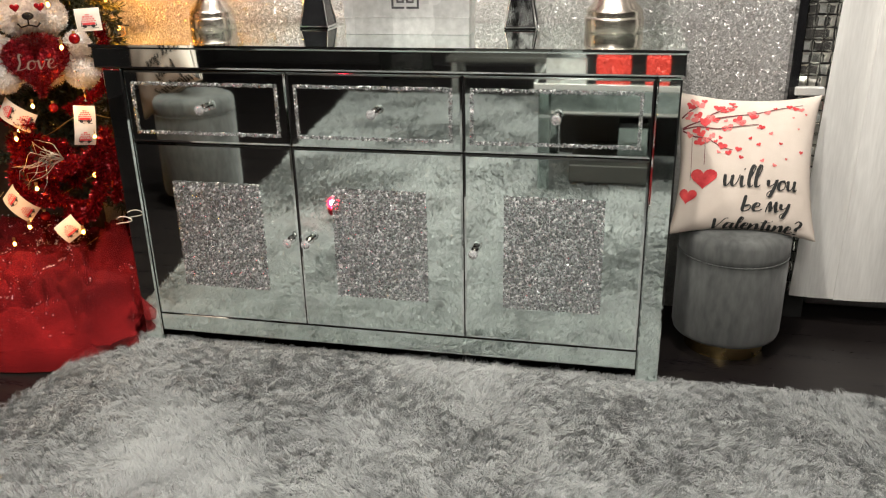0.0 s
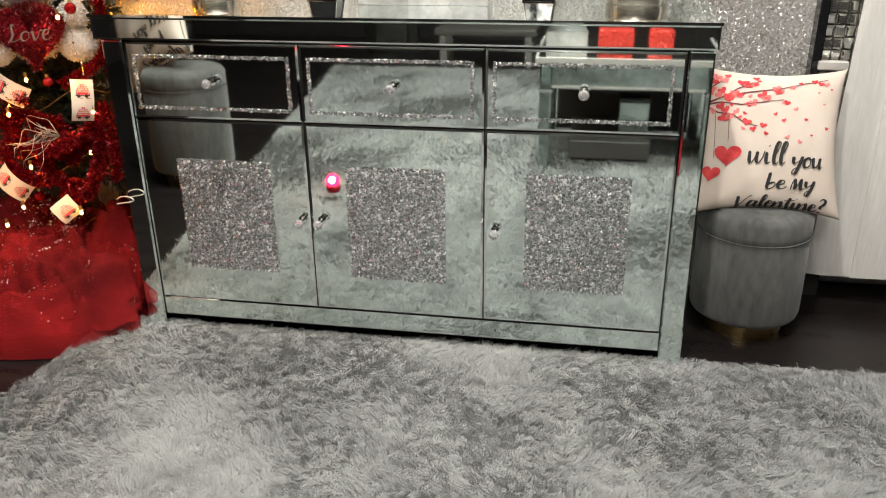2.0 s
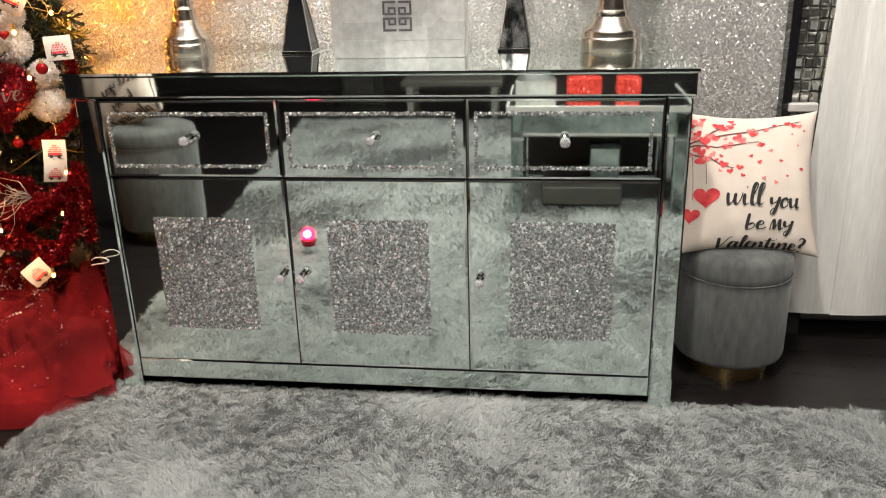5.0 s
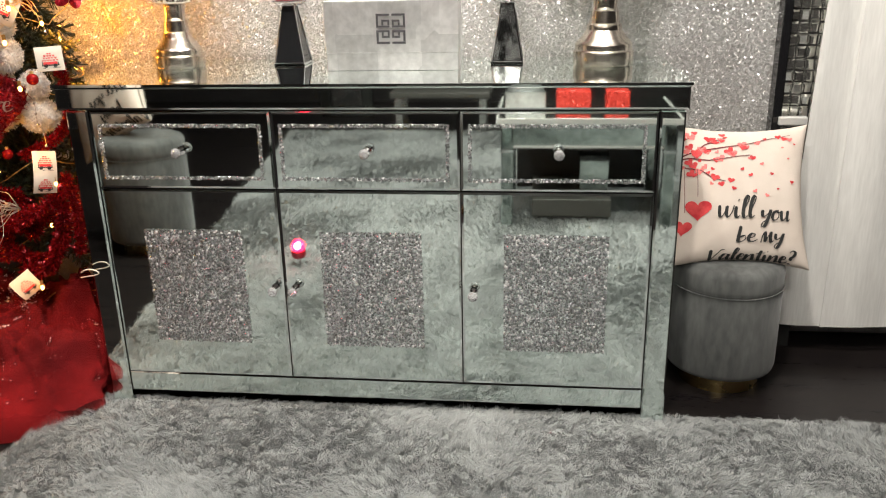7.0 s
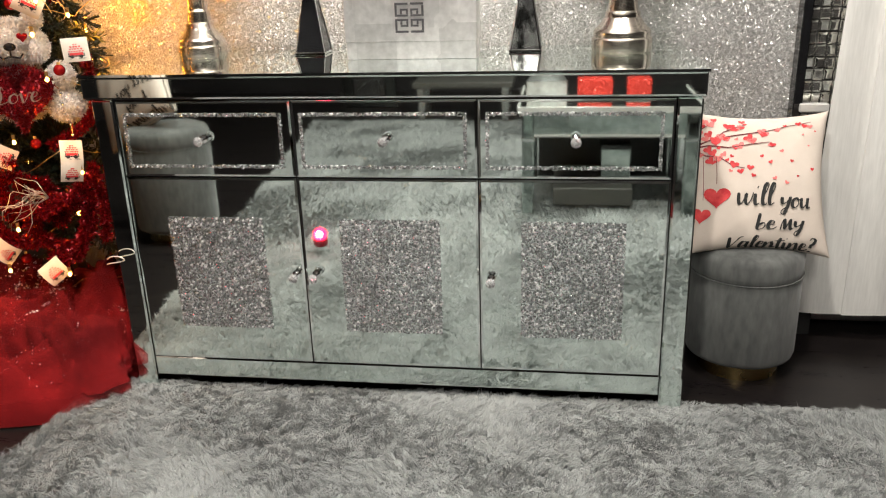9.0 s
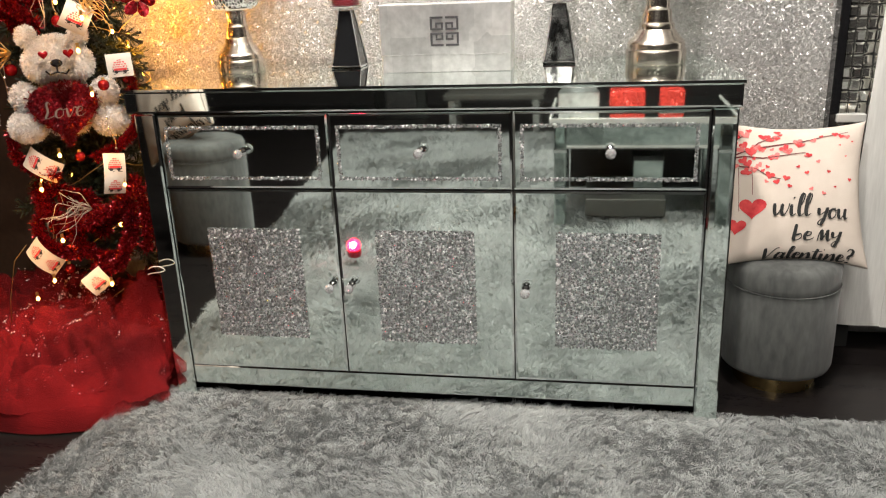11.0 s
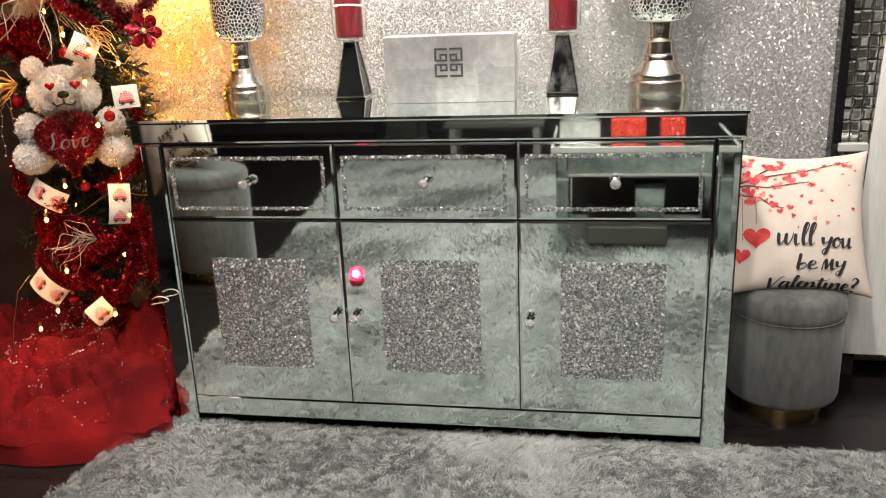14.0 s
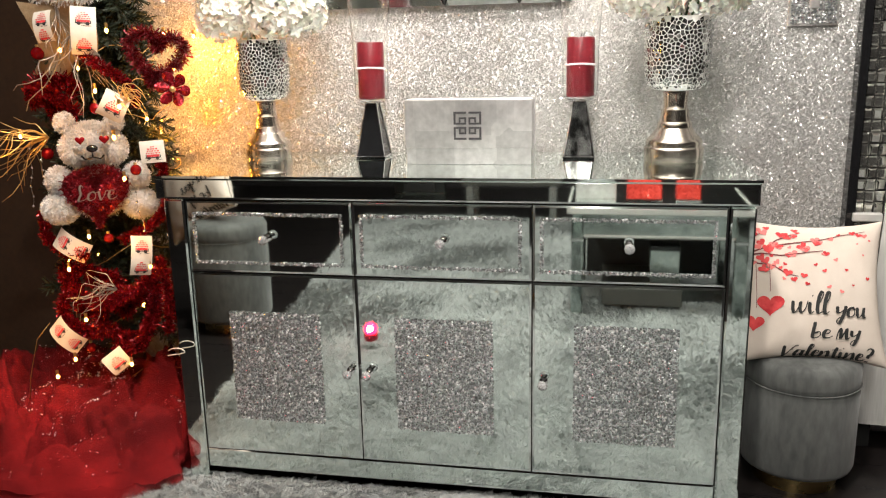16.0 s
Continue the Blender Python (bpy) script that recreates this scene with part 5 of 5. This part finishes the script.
spray("gold_spray", "spray of fine gold tinsel twigs", (-1.03, 0.04, 0.92), (-1, -0.15, -0.1), GOLD_TWIG, 26, 0.17, 41)
spray("gold_spray", "spray of fine gold tinsel twigs", (-0.80, 0.03, 1.01), (0.6, -0.5, 0.4), GOLD_TWIG, 18, 0.11, 42)
spray("silver_spray", "curled silver glitter twigs hanging over the branches", (-0.92, 0.02, 1.17), (-0.15, -0.2, -1), SILVER_TWIG, 7, 0.2, 43, 0.1, 0.0012)
spray("silver_spray", "curled silver glitter twigs hanging over the branches", (-0.90, 0.02, 1.15), (0.7, -0.2, -0.6), SILVER_TWIG, 8, 0.17, 44, 0.2, 0.001)
spray("silver_spray", "tangle of pale curled twigs between red tinsel", (-0.86, 0.0, 0.53), (-0.6, -0.4, 0.3), SILVER_TWIG, 16, 0.12, 45, 0.5, 0.0007)
spray("silver_spray", "curled silver glitter twigs above the ribbon", (-0.96, 0.04, 1.24), (0.2, -0.3, -1), SILVER_TWIG, 9, 0.14, 46, 0.2, 0.0008)

for x, y, z, r_ in ((-1.055, 0.06, 0.875, 0.016), (-0.80, 0.05, 0.835, 0.014), (-0.90, 0.05, 0.655, 0.013), (-1.06, 0.08, 1.13, 0.017), (-0.90, 0.06, 0.99, 0.015), (-0.93, 0.05, 0.40, 0.016), (-0.78, 0.08, 1.17, 0.013), (-0.985, 0.04, 0.35, 0.014)):
    b = thing("red_bauble", pose(x, y, z), "small shiny red bauble hung on the tree", "bauble", "red baubles")
    part("ball", Mesh().ball((0, 0, 0), r_, 16), BAUBLE, b, "", "all")
    part("cap", Mesh().lathe([(0.0001, r_ - 0.001), (0.004, r_ - 0.001), (0.004, r_ + 0.005), (0.0001, r_ + 0.005)], 10), GOLD_TWIG, b)

PEARL = material("silver_bead", (0.7, 0.68, 0.66), 0.15, 0.8)
for x, y, z, n_, lean in ((-1.07, 0.02, 0.93, 16, -0.1), (-1.045, 0.015, 0.90, 11, 0.12), (-0.78, 0.0, 0.80, 10, 0.15)):
    bs = thing("bead_strand", pose(x, y, z), "thin hanging strand of small silver beads", "bead strand", "bead strands")
    way = [(lean * 0.012 * k + 0.003 * math.sin(k), 0.002 * math.cos(k), -0.0125 * k) for k in range(n_)]
    part("thread", Mesh().tube(way, 0.0005, 4), SILVER_TWIG, bs)
    for k in range(1, n_, 2):
        part("bead", Mesh().ball(way[k], 0.0032, 8), PEARL, bs, "", "all")
dw = thing("hanging_bulb_wire", pose(-1.155, -0.02, 0.178), "straight hanging wire of the string lights", "wire")
part("strand", Mesh().tube([(0, 0, 0.01), (0.01, 0.01, 0.1), (0.03, 0.03, 0.2), (0.06, 0.05, 0.24)], 0.0011, 5), WIRE, dw, "", "all")

bow = thing("burlap_ribbon", pose(-1.0, 0.07, 1.16), "wide looped natural burlap ribbon with white fur trim", "ribbon")
for dx, w, dz, tr_ in ((-0.035, 0.10, 0.0, 8), (0.03, 0.09, 0.04, -14)):
    loop = Mesh()
    pts = [(0.035 * math.sin(math.pi * k / 10), -0.03 * math.cos(math.pi * k / 10), 0.09 - 0.018 * k) for k in range(11)]
    m_ = pose(dx, 0, dz, 0, tr_, 0)
    for s in (0, 0.0015):
        loop.add([(p[0] + sx * w / 2, p[1] + s, p[2]) for p in pts for sx in (-1, 1)], [(2 * k, 2 * k + 1, 2 * k + 3, 2 * k + 2) for k in range(10)], 0, m_)
    part("loop", loop, BURLAP, bow, "", "all")
rr_ = np.random.default_rng(51)
cc, nn = on_ellipsoid((0.06, -0.02, 0.115), (0.11, 0.03, 0.022), 1500, rr_)
v, f = spikes(cc, nn, 0.02, 0.002, rr_, 0.5)
bulk("fur_trim", v, f, FOIL_W, bow, "white fluffy trim")

# ---- red tulle round the foot of the tree ----
def tulle_point(a, q, seed):
    """A point of the heap: a is the way round, q from 0 in the middle to 1 at the hem."""
    hem = 1 + 0.10 * noise.noise(Vector((2.2 * math.cos(a), 2.2 * math.sin(a), seed)))
    ca, sa = math.cos(a), math.sin(a)
    rx = 0.40 if ca > 0 else 0.78
    x, y = -1.03 + rx * hem * q * ca, 0.13 + (0.37 if sa < 0 else 0.33) * hem * q * sa
    w = Vector((x * 4 + 0.8 * noise.noise(Vector((x * 5, y * 5, seed))), y * 4 + 0.8 * noise.noise(Vector((x * 5, y * 5, seed + 9))), seed))
    ridge = 2.0 * abs(noise.noise(w * 1.5)) - 0.4
    fine = 2.2 * abs(noise.noise(w * 3.8 + Vector((3, 1, 2)))) - 0.4
    tiny = 2.2 * abs(noise.noise(w * 9.0)) - 0.4
    live = min(1, 3.2 * (1 - q)) * min(1, 0.4 + q)
    z = 0.21 * max(0.0, 1 - q * q) ** 0.62 + live * (0.09 * ridge + 0.055 * fine + 0.020 * tiny)
    x += 0.03 * live * noise.noise(w * 2.2 + Vector((7, 7, 7)))
    y += 0.03 * live * noise.noise(w * 2.2 + Vector((5, 2, 7)))
    limit = -0.712 + 0.055 * max(0.0, min(1.0, (-0.02 - y) / 0.08)) - 0.035 * abs(noise.noise(Vector((y * 13, z * 17, seed)))) - 0.02 * abs(noise.noise(Vector((y * 31, z * 29, seed))))
    return (min(x, limit), min(y, 0.47), max(0.006, z + 0.006))


skirt = thing("tulle_skirt", pose(0, 0, 0), "heap of crumpled red glitter tulle round the foot of the tree", "tree skirt")
for layer in range(3):
    NA, NQ = 220, 84
    vs = [tulle_point(2 * math.pi * i / NA, 0.02 + (0.98 - 0.05 * layer) * j / NQ, 3.1 + 6 * layer) for i in range(NA) for j in range(NQ + 1)]
    M = NQ + 1
    fs = [(i * M + j, ((i + 1) % NA) * M + j, ((i + 1) % NA) * M + j + 1, i * M + j + 1) for i in range(NA) for j in range(NQ)]
    part("cloth", Mesh().add(vs, fs), TULLE, skirt, "", "all")
rr_ = np.random.default_rng(61)
pick = np.array(vs)[rr_.integers(0, len(vs), 2600)] + np.array([0, -0.004, 0.008])
v, f = spikes(pick, np.tile([0.0, -0.5, 0.8], (2600, 1)), 0.0045, 0.003, rr_, 1.2)
bulk("sequins", v, f, FOIL_W, skirt, "tiny silver glitter flecks")

def eased(line):
    """A line with its corners rounded off."""
    for _ in range(2):
        cut = [line[0]]
        for a, b in zip(line, line[1:]):
            cut += [tuple(p + (q - p) * f for p, q in zip(a, b)) for f in (0.25, 0.75)]
        line = cut + [line[-1]]
    return line


cable = thing("cable", pose(-0.69, -0.02, 0.376), "white plastic cable looped at the sideboard leg", "cable")
part("loop", Mesh().tube(eased([(-0.03, 0.0, 0.0), (-0.012, -0.012, 0.012), (0.012, -0.014, 0.014), (0.026, -0.012, 0.004), (0.012, -0.012, -0.002), (-0.012, -0.010, -0.006), (-0.03, -0.004, -0.012)]), 0.0016, 6), RIBBON, cable, "", "all")

# ---- framed glitter plaque far back ----
gp = thing("glitter_plaque", pose(-1.0, -4.2, 0.001, -12), "mirror-framed glitter plaque leaning near the floor, far back", "wall art")
part("backboard", Mesh().box(-0.20, 0.20, 0.0, 0.012, 0.0, 0.42, 0.002), BACKING, gp)
part("glitter_field", Mesh().box(-0.115, 0.115, 0.0125, 0.018, 0.085, 0.335, 0.001), CRYSTAL, gp)
for x0, x1, z0, z1 in ((-0.20, 0.20, 0.002, 0.08), (-0.20, 0.20, 0.34, 0.418), (-0.20, -0.12, 0.082, 0.338), (0.12, 0.20, 0.082, 0.338)):
    part("frame_bar", Mesh().box(x0, x1, 0.0125, 0.03, z0, z1, 0.008), MIRROR, gp)
